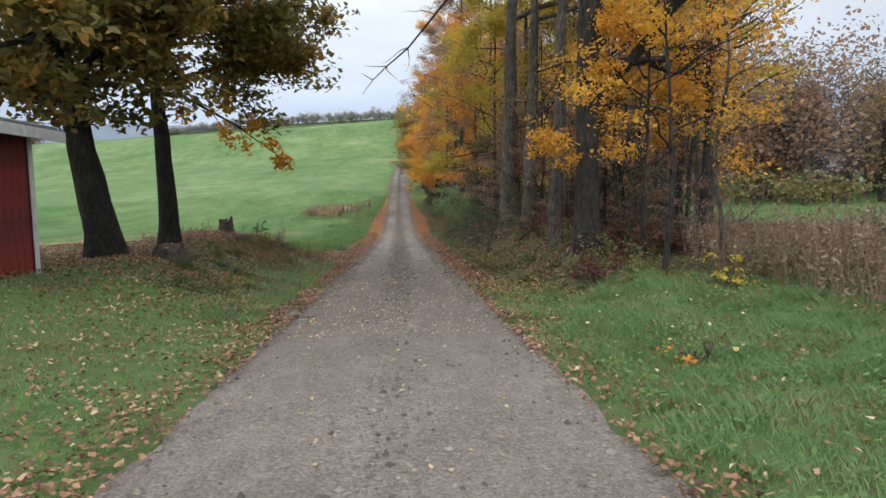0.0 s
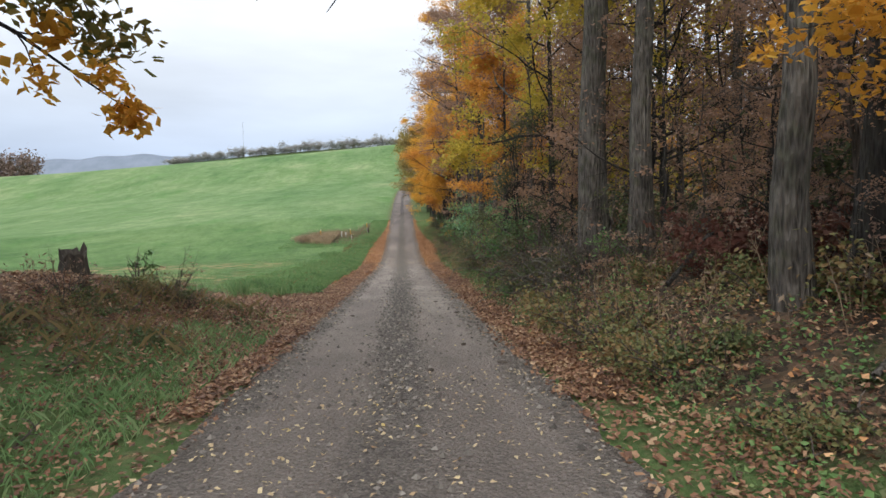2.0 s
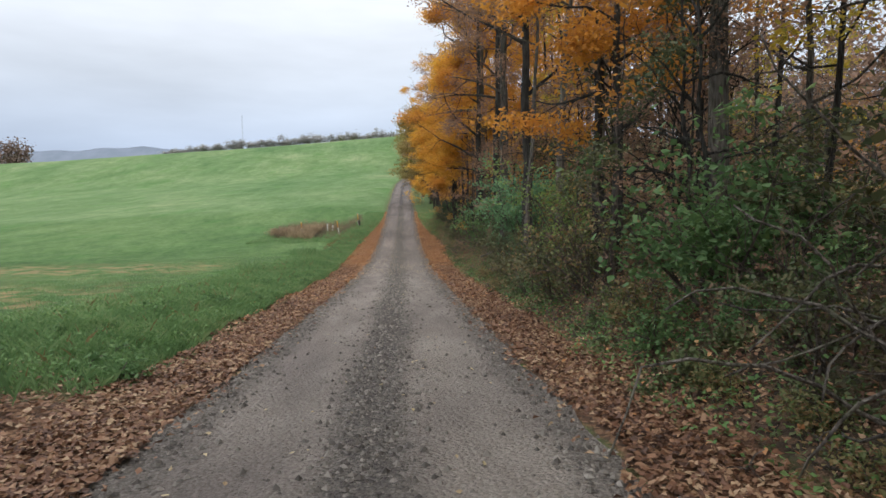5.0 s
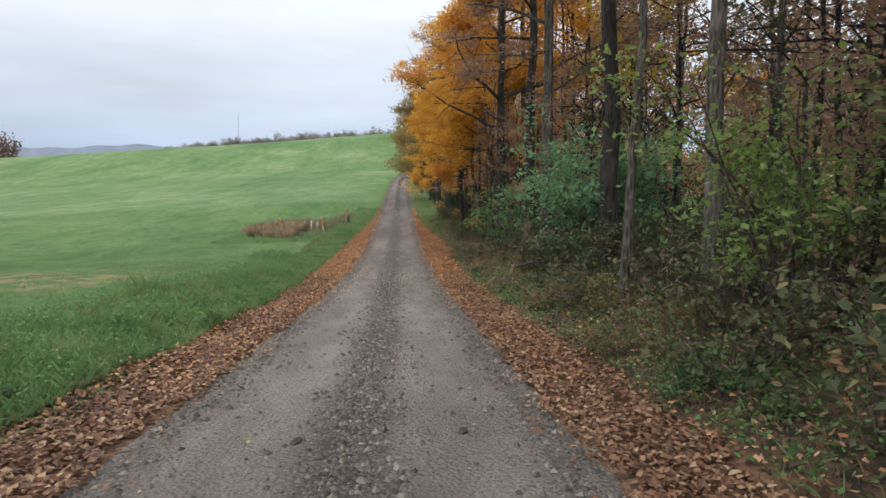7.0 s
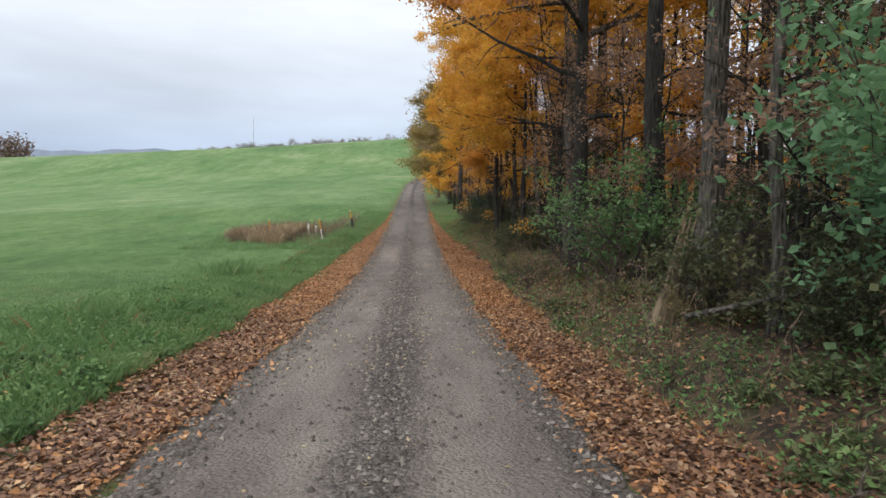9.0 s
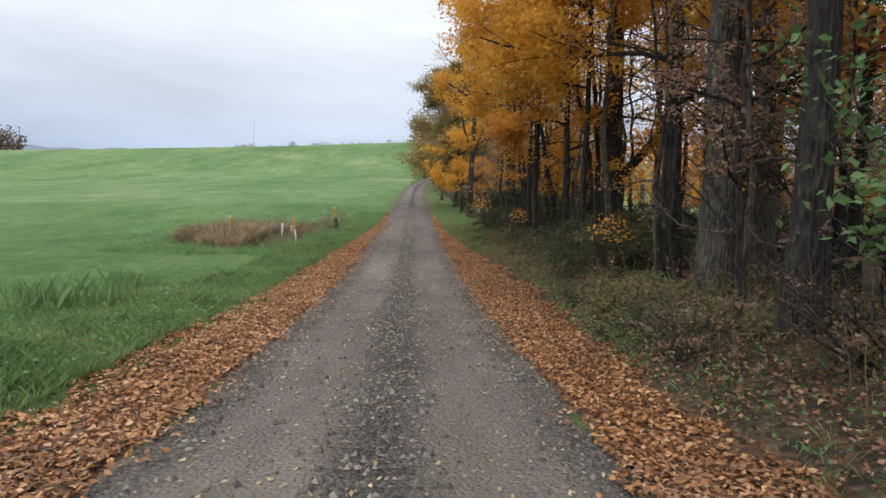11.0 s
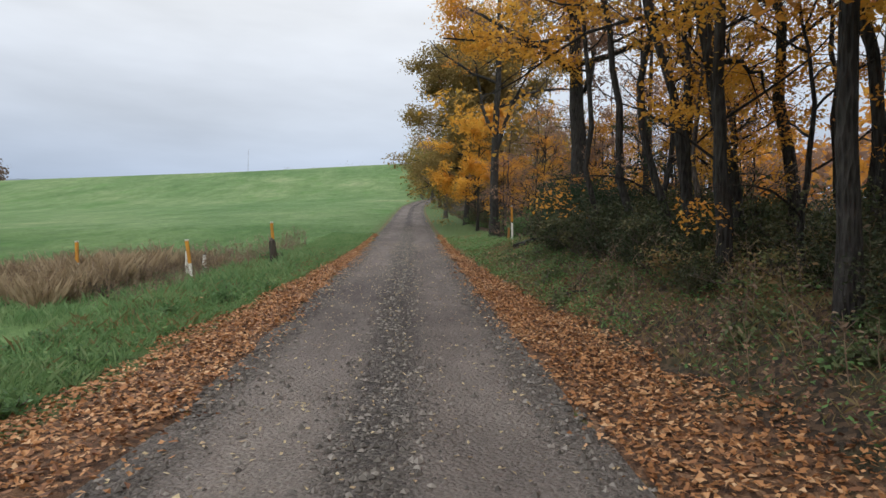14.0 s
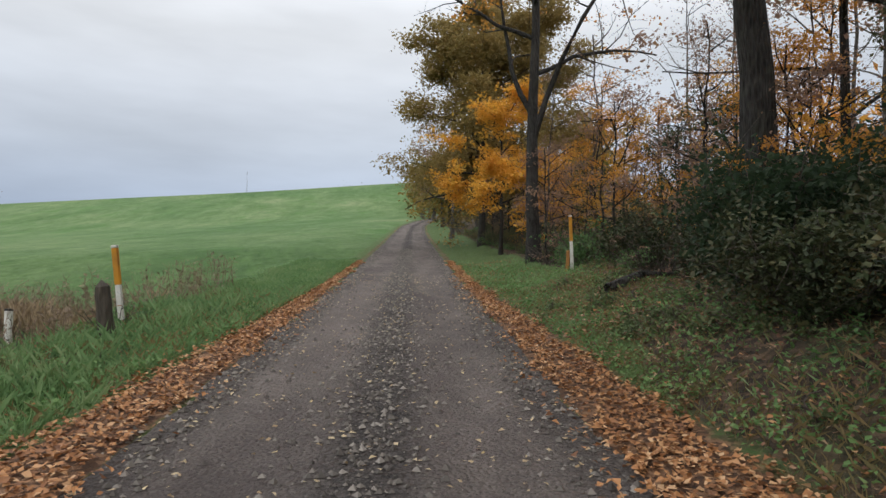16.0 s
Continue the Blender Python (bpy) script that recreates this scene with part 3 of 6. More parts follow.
def tree(name, label, loc, height, girth, leaf, bark=BARK, seed=1, keep=0.7, lean=(0, 0), start=0.3, limbs=12, spread=4.0, rise=0.35,
         count=4200, size=0.095, loose=0.27, pull=(0, 0), droop=0.0, forks=(), limb_r=0.34, wander=0.036, twigs=4, category="tree", group="", low=0):
    """A tree: trunk and main limbs, finer branches, and a crown of single leaves. pull: the side to which limbs reach."""
    rng = np.random.default_rng(seed)
    wood, fine, tips = Pile(), Pile(), []
    n = 16
    t = np.linspace(0, 1, n)
    path = np.stack([lean[0] * t * height, lean[1] * t * height, t * height], 1)
    drift = np.cumsum(rng.normal(size=(n, 2)) * wander * height / n * 1.2, axis=0)
    drift -= drift[0]
    path[:, :2] += drift
    r = girth * 0.5 * (1 - 0.86 * t ** 0.9)
    r[0] *= 1.35
    r = np.maximum(r, 0.02)
    path[0, 2] -= 0.25
    tube(wood, path, r, 11, 0.035, rng)

    def fill(p0, way, length, rad, depth):
        pts = bent(rng, p0, way, length, (6, 3, 2)[depth], 0.16 if depth == 0 else 0.2, 0.05 * rise - droop * (0.02 + 0.03 * depth))
        tube(wood if depth == 0 and girth > 0.16 else fine, pts, np.linspace(rad, rad * 0.28, len(pts)), 6 if depth == 0 else 3)
        if depth == 2:
            tips.append(pts[1:])
            return
        kids = (5 if depth == 0 else twigs)
        for k in range(kids):
            f = rng.uniform(0.25, 1.0)
            x = f * (len(pts) - 1)
            a = int(min(x, len(pts) - 2))
            at = pts[a] + (pts[a + 1] - pts[a]) * (x - a)
            dvec = pts[a + 1] - pts[a]
            dvec = dvec / np.linalg.norm(dvec)
            w = dvec * 0.7 + rng.normal(size=3) * 0.62
            fill(at, w, length * rng.uniform(0.3, 0.5) * (1.2 - 0.5 * f), rad * (0.45 if depth == 0 else 0.4) * (1 - 0.4 * f), depth + 1)

    for k in range(limbs):
        u = start + (1 - start) * ((k + rng.uniform(0.2, 0.8)) / limbs) ** 0.85 * 0.97
        x = u * (n - 1)
        a = int(min(x, n - 2))
        p = path[a] + (path[a + 1] - path[a]) * (x - a)
        az = k * 2.4 + rng.uniform(-0.5, 0.5)
        way = np.array([math.cos(az) + pull[0], math.sin(az) + pull[1], rise + 0.75 * max(0, u - 0.45)])
        fill(p, way, spread * (1.05 - 0.55 * (u - start) / (1 - start)) * rng.uniform(0.75, 1.2), max(0.025, np.interp(x, range(n), r) * limb_r * 1.5), 0)
    for u, way, length in forks:
        x = u * (n - 1)
        a = int(min(x, n - 2))
        p = path[a] + (path[a + 1] - path[a]) * (x - a)
        fill(p, way, length, np.interp(x, range(n), r) * 0.62, 0)
    for k in range(low):
        az = rng.uniform(0, 6.28)
        x = rng.uniform(0.06, start) * (n - 1)
        a = int(x)
        p = path[a]
        fill(p, (math.cos(az) + pull[0], math.sin(az) + pull[1], 0.2), spread * rng.uniform(0.35, 0.6), girth * 0.06, 1)
    top = new(name)
    top.location = loc
    tagged(top, label, category, group)
    part("trunk", wood.mesh("trunk", True), bark, top)
    if fine.n:
        tagged(part("branchwork", fine.mesh("branchwork", True), bark if bark in (BARK_DARK, BARK_OAK) else TWIG, top), kind="stuff")
    if count:
        pts = np.concatenate(tips)
        v, q = leaves(rng, sprays(rng, pts, count, loose, 15, keep), size, 0.5)
        tagged(part("crown", Pile().add(v, q), leaf, top), kind="stuff")
    return top


def shrub(name, label, loc, height, width, leaf, seed=1, stems=9, count=1800, size=0.09, loose=0.14, bark=TWIG, category="shrub", group="", rise=0.9):
    """A many-stemmed shrub with its leaves."""
    rng = np.random.default_rng(seed)
    wood, tips = Pile(), []
    for k in range(stems):
        az = rng.uniform(0, 2 * np.pi)
        way = np.array([math.cos(az) * width / height, math.sin(az) * width / height, rise])
        st = bent(rng, (rng.normal() * width * 0.12, rng.normal() * width * 0.12, -0.08), way, height * rng.uniform(0.7, 1.15), 6, 0.14)
        tube(wood, st, np.linspace(0.012 + 0.006 * height, 0.004, 7), 4)
        tips.append(st[2:])
        for j in range(5):
            b = bent(rng, st[rng.integers(1, 6)], way * 0.6 + rng.normal(size=3) * 0.6, height * rng.uniform(0.25, 0.5), 2, 0.25)
            tube(wood, b, np.linspace(0.008, 0.003, 3), 3)
            tips.append(b[1:])
    top = new(name)
    top.location = loc
    tagged(top, label, category, group)
    tagged(part("stem_tangle", wood.mesh("stem_tangle", True), bark, top), kind="stuff")
    if count:
        pts = np.concatenate(tips)
        v, q = leaves(rng, sprays(rng, pts, count, loose * 1.15, 11, 0.8), size * 1.12, 0.5)
        tagged(part("foliage", Pile().add(v, q), leaf, top), kind="stuff")
    return top


# two oaks on the mound
tree("oak_tree", "leaning oak with dark trunk and green and orange autumn leaves", on_ground(-5.9, 26.0), 8.2, 0.72, LEAF_OAK, BARK_OAK, 11, 0.95,
     lean=(-0.19, 0.02), start=0.40, limbs=18, spread=4.2, rise=0.30, count=54000, size=0.185, loose=0.36, droop=0.18, limb_r=0.3, twigs=7, group="oaks on the mound",
     forks=((0.40, (0.9, 0.25, 0.35), 2.8), (0.38, (-0.7, -0.4, 0.2), 2.4)))
oak = tree("oak_tree", "upright oak with dark trunk and olive and orange leaves", on_ground(-5.92, 29.4), 8.4, 0.54, LEAF_OAK, BARK_OAK, 12, 0.95,
           lean=(-0.03, 0.0), start=0.46, limbs=19, spread=4.1, rise=0.40, count=62000, size=0.185, loose=0.36, droop=0.15, pull=(0.24, 0.0), limb_r=0.3, twigs=7, group="oaks on the mound")
# its low drooping branch with a few golden sprays
rng = np.random.default_rng(14)
base = np.array(oak.location)
wood, tips = Pile(), []
main = np.array([(-6.1, 29.4, 3.35), (-5.5, 29.5, 3.35), (-4.8, 29.7, 2.95), (-4.2, 29.9, 2.6), (-3.7, 30.05, 2.2), (-3.25, 30.2, 1.85)]) - base
tube(wood, main, np.linspace(0.05, 0.008, 6), 6)
for i0, way, L in ((2, (0.5, 0.2, 0.3), 0.6), (2, (0.4, -0.3, -0.7), 0.9), (3, (0.3, 0.2, -0.8), 0.7), (3, (0.9, 0.1, 0.1), 0.5), (4, (0.9, 0, -0.1), 0.45), (5, (0.7, 0.1, -0.35), 0.35), (5, (0.2, -0.2, -0.5), 0.35), (1, (0.3, 0.1, -0.8), 0.6)):
    tw = bent(rng, main[i0], way, L, 4, 0.18, -0.03)
    tube(wood, tw, np.linspace(0.012, 0.004, 5), 4)
    tips += [tw[3:], tw[2:4]]
pts = np.concatenate(tips + [main[5:], main[2:3]])
part("limb", wood.mesh("limb", True), BARK_OAK, oak)
v, q = leaves(rng, pts[rng.integers(0, len(pts), 520)] + rng.normal(size=(520, 3)) * 0.1, 0.165)
tagged(part("leaf_spray", Pile().add(v, q), LEAF_GOLD, oak, "golden leaves on a low branch"), kind="stuff")

# roadside trees of the wood, in the order of the road
WOOD = "trees of the roadside wood"


def wood_tree(x, y, h, g, leaf, seed, label, bark=BARK, **kw):
    kw.setdefault("pull", (-0.25 - 0.1 * (58 < y < 92), 0))
    return tree("woodland_tree", label, on_ground(x, y), h, g, leaf, bark, seed, group=WOOD, **kw)


wood_tree(4.3, 26.5, 17, 0.58, LEAF_GOLD, 21, "thick dark forked tree with golden leaves at the road bank", BARK_DARK, start=0.30, limbs=13, spread=5.2, count=21612,
          forks=((0.2, (0.9, -0.1, 0.75), 8.0), (0.24, (0.85, 0.4, 0.5), 6.0)))
wood_tree(4.05, 28.5, 16, 0.36, LEAF_YELLOWGREEN, 22, "straight grey tree with yellow-green leaves", start=0.36, limbs=11, spread=3.6, count=12967)
wood_tree(4.95, 28.6, 16, 0.4, LEAF_YELLOWGREEN, 23, "straight dark tree with yellow leaves", BARK_DARK, start=0.35, limbs=10, spread=3.6, count=10805)
wood_tree(3.85, 34.2, 18, 0.60, LEAF_RUSSET, 24, "thick grey-barked tree with sparse brown leaves", start=0.36, limbs=12, spread=5.0, count=14202)
wood_tree(4.3, 33.1, 17, 0.42, LEAF_YELLOWGREEN, 25, "grey tree with peeling bark and yellow leaves", start=0.36, limbs=11, spread=3.8, count=12967)
wood_tree(7.2, 27.2, 9, 0.24, LEAF_ORANGE, 26, "thin dark field-edge tree with few orange leaves", BARK_DARK, start=0.3, limbs=9, spread=2.4, count=2200)
wood_tree(5.2, 38.2, 14, 0.28, LEAF_YELLOWGREEN, 27, "slender tree with yellow-green leaves over the bank", start=0.18, limbs=14, spread=3.4, count=20068, low=6)
wood_tree(4.6, 43.5, 15, 0.3, LEAF_RUSSET, 28, "tall grey tree with a mauve-brown crown over the road bank", start=0.24, limbs=16, spread=3.9, count=21000, lean=(-0.03, 0), twigs=5)
wood_tree(4.1, 46.3, 8.5, 0.24, LEAF_ORANGE, 48, "orange-leaved maple leaning over the road bank", BARK_DARK, start=0.3, limbs=14, spread=2.7, count=17000, size=0.11, pull=(-0.3, 0))
wood_tree(4.5, 48.6, 13, 0.3, LEAF_ORANGE, 29, "dark tree with rusty orange leaves high up", BARK_DARK, start=0.34, limbs=12, spread=3.2, count=9000, size=0.11)
wood_tree(3.95, 38.0, 9, 0.2, LEAF_YELLOWGREEN, 46, "slender tree with drooping yellow-green leaves at the bank", BARK_DARK, start=0.24, limbs=15, spread=3.0, count=17000, size=0.095, droop=0.35, pull=(-0.3, -0.1))
wood_tree(4.45, 51.9, 16, 0.27, LEAF_RUSSET, 30, "pale grey leaning trunk with russet leaves", BARK_PALE, lean=(0.06, 0.0), start=0.32, limbs=11, spread=3.6, count=12967)
wood_tree(3.75, 53.3, 13, 0.18, LEAF_RUSSET, 31, "thin grey trunk beside the verge", BARK, lean=(0.045, 0.05), start=0.4, limbs=9, spread=2.6, count=5557)
wood_tree(4.35, 55.7, 17, 0.4, LEAF_RUSSET, 32, "dark tree with sparse russet leaves", BARK_DARK, start=0.3, limbs=12, spread=4.4, count=13893)
wood_tree(4.1, 59.5, 14, 0.17, LEAF_RUSSET, 33, "thin tree with withered russet leaves", start=0.28, limbs=12, spread=3.2, count=8000)
wood_tree(4.5, 62.1, 17, 0.42, LEAF_RUSSET, 34, "grey-brown tree above a torn stump", start=0.3, limbs=12, spread=3.8, count=12967)
wood_tree(4.6, 64.6, 17, 0.42, LEAF_RUSSET, 35, "dark straight tree with brown leaves", BARK_DARK, start=0.3, limbs=11, spread=3.6, count=10805)
wood_tree(4.2, 68.2, 16, 0.42, LEAF_ORANGE, 36, "dark tree wreathed in orange leaves", BARK_DARK, start=0.2, limbs=14, spread=3.4, count=30000, size=0.105, pull=(-0.2, 0))
wood_tree(5.05, 71.6, 19, 0.66, LEAF_GOLD, 37, "massive grey-barked tree with gold leaves", BARK, start=0.3, limbs=12, spread=5.0, count=20839, size=0.115)
wood_tree(5.95, 72.0, 18, 0.42, LEAF_GOLD, 38, "tall grey-brown tree with gold leaves", BARK, start=0.34, limbs=10, spread=4.0, count=14586, size=0.115)
wood_tree(5.1, 73.7, 14, 0.34, LEAF_GOLD, 39, "slim dark tree with gold leaves", BARK_DARK, start=0.22, limbs=15, spread=3.8, count=27000, size=0.115)
wood_tree(5.45, 78.3, 13, 0.2, LEAF_GOLD, 40, "thin curved grey tree with gold leaves", BARK, start=0.3, limbs=14, spread=4.4, count=26000, size=0.115, wander=0.13)
wood_tree(4.6, 80.2, 13, 0.24, LEAF_ORANGE, 41, "small maple with orange-gold leaves at the verge", BARK_DARK, start=0.2, limbs=14, spread=2.5, count=24000, size=0.115, pull=(-0.2, 0))
wood_tree(4.0, 82.0, 13, 0.22, LEAF_GOLD, 42, "small maple with gold leaves", BARK_DARK, start=0.24, limbs=15, spread=3.2, rise=0.12, droop=0.1, count=21000, size=0.11, pull=(-0.45, 0))
wood_tree(7.15, 83.8, 18, 0.78, LEAF_GOLD, 45, "massive black-barked tree forking low, with gold leaves", BARK_DARK, start=0.36, limbs=12, spread=4.6, count=7000, size=0.11, forks=((0.12, (0.85, -0.1, 0.8), 7.5),))
wood_tree(4.4, 85.0, 11, 0.22, LEAF_GOLD, 43, "maple with dense gold leaves over the road", BARK_DARK, start=0.27, limbs=16, spread=4.2, rise=0.05, droop=0.2, count=10000, size=0.1, pull=(-0.8, 0))
wood_tree(4.7, 78.9, 12, 0.22, LEAF_GOLD, 44, "maple with dense orange-gold leaves", BARK_DARK, start=0.3, limbs=13, spread=3.6, count=26000, size=0.1, pull=(-0.5, 0))
for k, (x, y, g, lx) in enumerate(((6.7, 85.2, 0.22, -0.08), (6.05, 87.3, 0.24, -0.10), (4.7, 86.5, 0.18, -0.09), (4.75, 89.7, 0.20, -0.10), (5.05, 88.2, 0.18, -0.13),
                                   (4.3, 90.2, 0.15, -0.06), (7.6, 88.4, 0.30, -0.05), (6.2, 90.8, 0.16, 0.05), (6.2, 81.2, 0.2, -0.04))):
    wood_tree(x, y, 12.5 + (k % 3), g, LEAF_GOLD if y < 87 else LEAF_RUSSET, 50 + k, "slim dark leaning tree with thin gold leaves" if y < 87 else "slim dark leaning tree with rusty leaves", BARK_DARK, lean=(lx * 1.5, 0.02 * (k % 3 - 1)),
              start=0.3, limbs=10, spread=2.8, count=2300, wander=0.11)
wood_tree(5.22, 95.5, 16, 0.60, LEAF_GOLD, 65, "thick dark tree with sparse gold leaves high up", BARK_DARK, lean=(-0.03, 0), start=0.33, limbs=17, spread=5.6, rise=0.04, droop=0.1, count=36000, size=0.115, pull=(-0.6, 0), forks=((0.28, (0.75, 0.1, 0.8), 4.0), (0.34, (-0.9, 0, 0.5), 4.5)))
wood_tree(7.3, 95.2, 12, 0.2, LEAF_RUSSET, 71, "dark slim tree with hanging rusty leaves", BARK_DARK, lean=(-0.05, 0), start=0.25, limbs=13, spread=3.0, count=4000, size=0.12, droop=0.2)
wood_tree(8.4, 98.0, 13, 0.24, LEAF_RUSSET, 72, "dark tree with rusty brown leaves behind the bushes", BARK_DARK, start=0.2, limbs=13, spread=3.4, count=3500, size=0.12)
wood_tree(4.15, 107.3, 17, 0.5, LEAF_ORANGE, 66, "nearly bare dark forked tree by the verge", BARK_DARK, start=0.36, limbs=13, spread=5.4, count=1500, size=0.12, limb_r=0.4, forks=((0.24, (0.42, -0.1, 1.0), 9.0), (0.3, (-0.6, 0, 0.9), 5.0)))
wood_tree(4.0, 114.0, 6.6, 0.22, LEAF_GOLD, 67, "yellow-orange maple standing bright against the wood", BARK_DARK, start=0.14, limbs=17, spread=3.1, count=15000, size=0.14, pull=(-0.15, -0.2))
wood_tree(3.9, 121.0, 12.8, 0.4, LEAF_OLIVE, 68, "tall olive-brown tree beside the road", BARK_DARK, keep=0.95, start=0.12, limbs=24, spread=5.4, count=46000, size=0.19, loose=0.5, twigs=6)
wood_tree(7.0, 126.0, 14.6, 0.4, LEAF_OLIVE, 69, "tall broad olive-brown tree", BARK_DARK, keep=0.95, start=0.1, limbs=24, spread=7.0, count=52000, size=0.2, loose=0.55, twigs=6)
wood_tree(3.2, 136.0, 15, 0.4, LEAF_RUSSET, 70, "grey-brown half bare tree by the road", BARK, start=0.1, limbs=17, spread=4.4, count=9000, size=0.14, loose=0.5)

wood_tree(5.45, 26.3, 5.4, 0.14, LEAF_GOLD, 47, "young golden maple at the edge of the bank", BARK_DARK, start=0.34, limbs=11, spread=2.0, count=6500, size=0.1, loose=0.2)

# dead branch that hangs over the road
rng = np.random.default_rng(77)
pile = Pile()
main = np.array([(3.3, 34.0, 8.6), (2.2, 33.9, 7.7), (1.3, 33.8, 6.6), (0.4, 33.7, 5.5), (-0.3, 33.6, 4.9), (-0.75, 33.5, 4.45), (-1.1, 33.5, 4.0)])
tube(pile, main, np.linspace(0.055, 0.008, 7), 6)
for i0, way, L in ((2, (-0.8, 0.2, -0.15), 1.2), (3, (-1, 0, -0.1), 1.0), (3, (-0.3, 0.2, -0.9), 0.8), (4, (-0.7, 0.1, 0.15), 0.8), (4, (0.1, 0, -1), 0.6), (5, (-0.8, 0, 0.1), 0.5)):
    b = bent(rng, main[i0], way, L, 5, 0.2)
    tube(pile, b, np.linspace(0.018, 0.004, 6), 4)
tagged(part("dead_branch", pile, BARK_DARK), "bare dead branch hanging over the road from a tree", "branch")

# ---- thicket on the bank ----
rng = np.random.default_rng(900)


def place(ob, x, y, turn=0.0, scale=1.0, sink=0.05):
    return copy_thing(ob, pose(x, y, float(ground_z(x, y)) - sink, 0, 0, turn) @ Matrix.Scale(scale, 4))


def kinds_along(makers, spots, group=""):
    """Makes each kind once at its first spot, then copies it to the others."""
    made = {}
    for k, (x, y, kind, turn, scale) in enumerate(spots):
        if kind not in made:
            made[kind] = makers[kind](on_ground(x, y, 0.05))
            made[kind].rotation_euler.z = radians(turn)
        else:
            place(made[kind], x, y, turn, scale)


def sapling(label, leaf, seed, h, count, bark=BARK_DARK, spread=1.7, size=0.08):
    return lambda loc: tree("sapling", label, loc, h, 0.05 + 0.012 * h, leaf, bark, seed, start=0.12, limbs=11, spread=spread, rise=0.35, count=count, size=size,
                            loose=0.22, limb_r=0.3, wander=0.09, twigs=2, category="young tree", group="young trees of the thicket")


SAPLINGS = {
    "russet": sapling("young tree with russet-brown leaves in the thicket", LEAF_RUSSET, 201, 6.5, 2300, spread=2.0),
    "russet2": sapling("bushy young tree with withered brown leaves", LEAF_RUSSET, 202, 4.6, 2400, spread=1.8),
    "yellow": sapling("young tree with yellow-green leaves", LEAF_YELLOWGREEN, 203, 6.0, 2300, spread=2.0),
    "orange": sapling("young maple with orange leaves", LEAF_ORANGE, 204, 6.2, 3000, spread=2.1),
    "gold": sapling("young maple with golden leaves", LEAF_GOLD, 205, 6.0, 3000, spread=2.1),
    "dark": sapling("young dark-leaved tree in the undergrowth", LEAF_DARK, 206, 5.0, 2200, spread=1.9),
    "pole": lambda loc: tree("sapling", "thin dark pole of a tree with a few gold leaves", loc, 10, 0.14, LEAF_GOLD, BARK_DARK, 208, lean=(-0.10, 0.01), start=0.4, limbs=10, spread=2.2, count=1200, size=0.11, wander=0.1, twigs=2, category="young tree", group="young trees of the thicket"),
    "bare": sapling("nearly bare young tree with a tangle of twigs", LEAF_RUSSET, 207, 7.0, 500, TWIG, spread=2.0),
}
ZONES = ((24, 33, ("gold", "bare", "russet2", "bare")), (33, 40, ("yellow", "russet", "russet2", "bare", "dark")), (40, 50, ("russet", "russet", "russet2", "dark", "bare")),
         (50, 62, ("russet", "dark", "russet2", "bare", "russet")), (62, 75, ("russet", "gold", "dark", "russet", "orange")), (75, 92, ("gold", "bare", "bare", "orange")),
         (98, 112, ("bare", "russet2", "bare", "orange")), (112, 140, ("dark", "russet", "bare", "russet2")))
spots = []
for y0, y1, names in ZONES:
    for k in range(int((y1 - y0) * (0.85 if y1 < 95 else 0.55))):
        y = rng.uniform(y0, y1)
        spots.append((rng.uniform(5.3 if 49 < y < 66 else 4.6, 8.6) if y > 30 else rng.uniform(4.8, 6.4), y, names[k % len(names)], rng.uniform(0, 360), rng.uniform(0.7, 1.2)))
for k in range(24):
    spots.append((rng.uniform(4.6, 7.2), rng.uniform(27.0, 34.0), ("bare", "russet2", "bare", "russet")[k % 4], rng.uniform(0, 360), rng.uniform(0.4, 0.62)))
for k in range(14):
    spots.append((rng.uniform(3.5, 4.7), rng.uniform(35.5, 49.0), ("russet2", "bare", "russet", "dark", "russet2")[k % 5], rng.uniform(0, 360), rng.uniform(0.6, 0.95)))
for k in range(13):
    spots.append((rng.uniform(4.6, 9.0), rng.uniform(73, 90), "pole", rng.uniform(-50, 50), rng.uniform(0.8, 1.2)))
for k in range(30):
    spots.append((rng.uniform(5.6, 10.5), rng.uniform(91.5, 106), ("russet2", "orange", "russet", "gold", "dark")[k % 5], rng.uniform(0, 360), rng.uniform(0.6, 1.0)))
for k in range(16):
    spots.append((rng.uniform(5.2, 9.0), rng.uniform(104, 124), ("orange", "russet2", "orange", "dark")[k % 4], rng.uniform(0, 360), rng.uniform(0.6, 0.85)))
for k in range(12):
    spots.append((rng.uniform(3.9, 5.4), rng.uniform(55, 74), ("russet", "bare", "russet2")[k % 3], rng.uniform(0, 360), rng.uniform(0.7, 1.05)))
spots = [q for q in spots if not (54.5 < q[1] < 62.0 and q[0] < 4.7)]
kinds_along(SAPLINGS, spots)

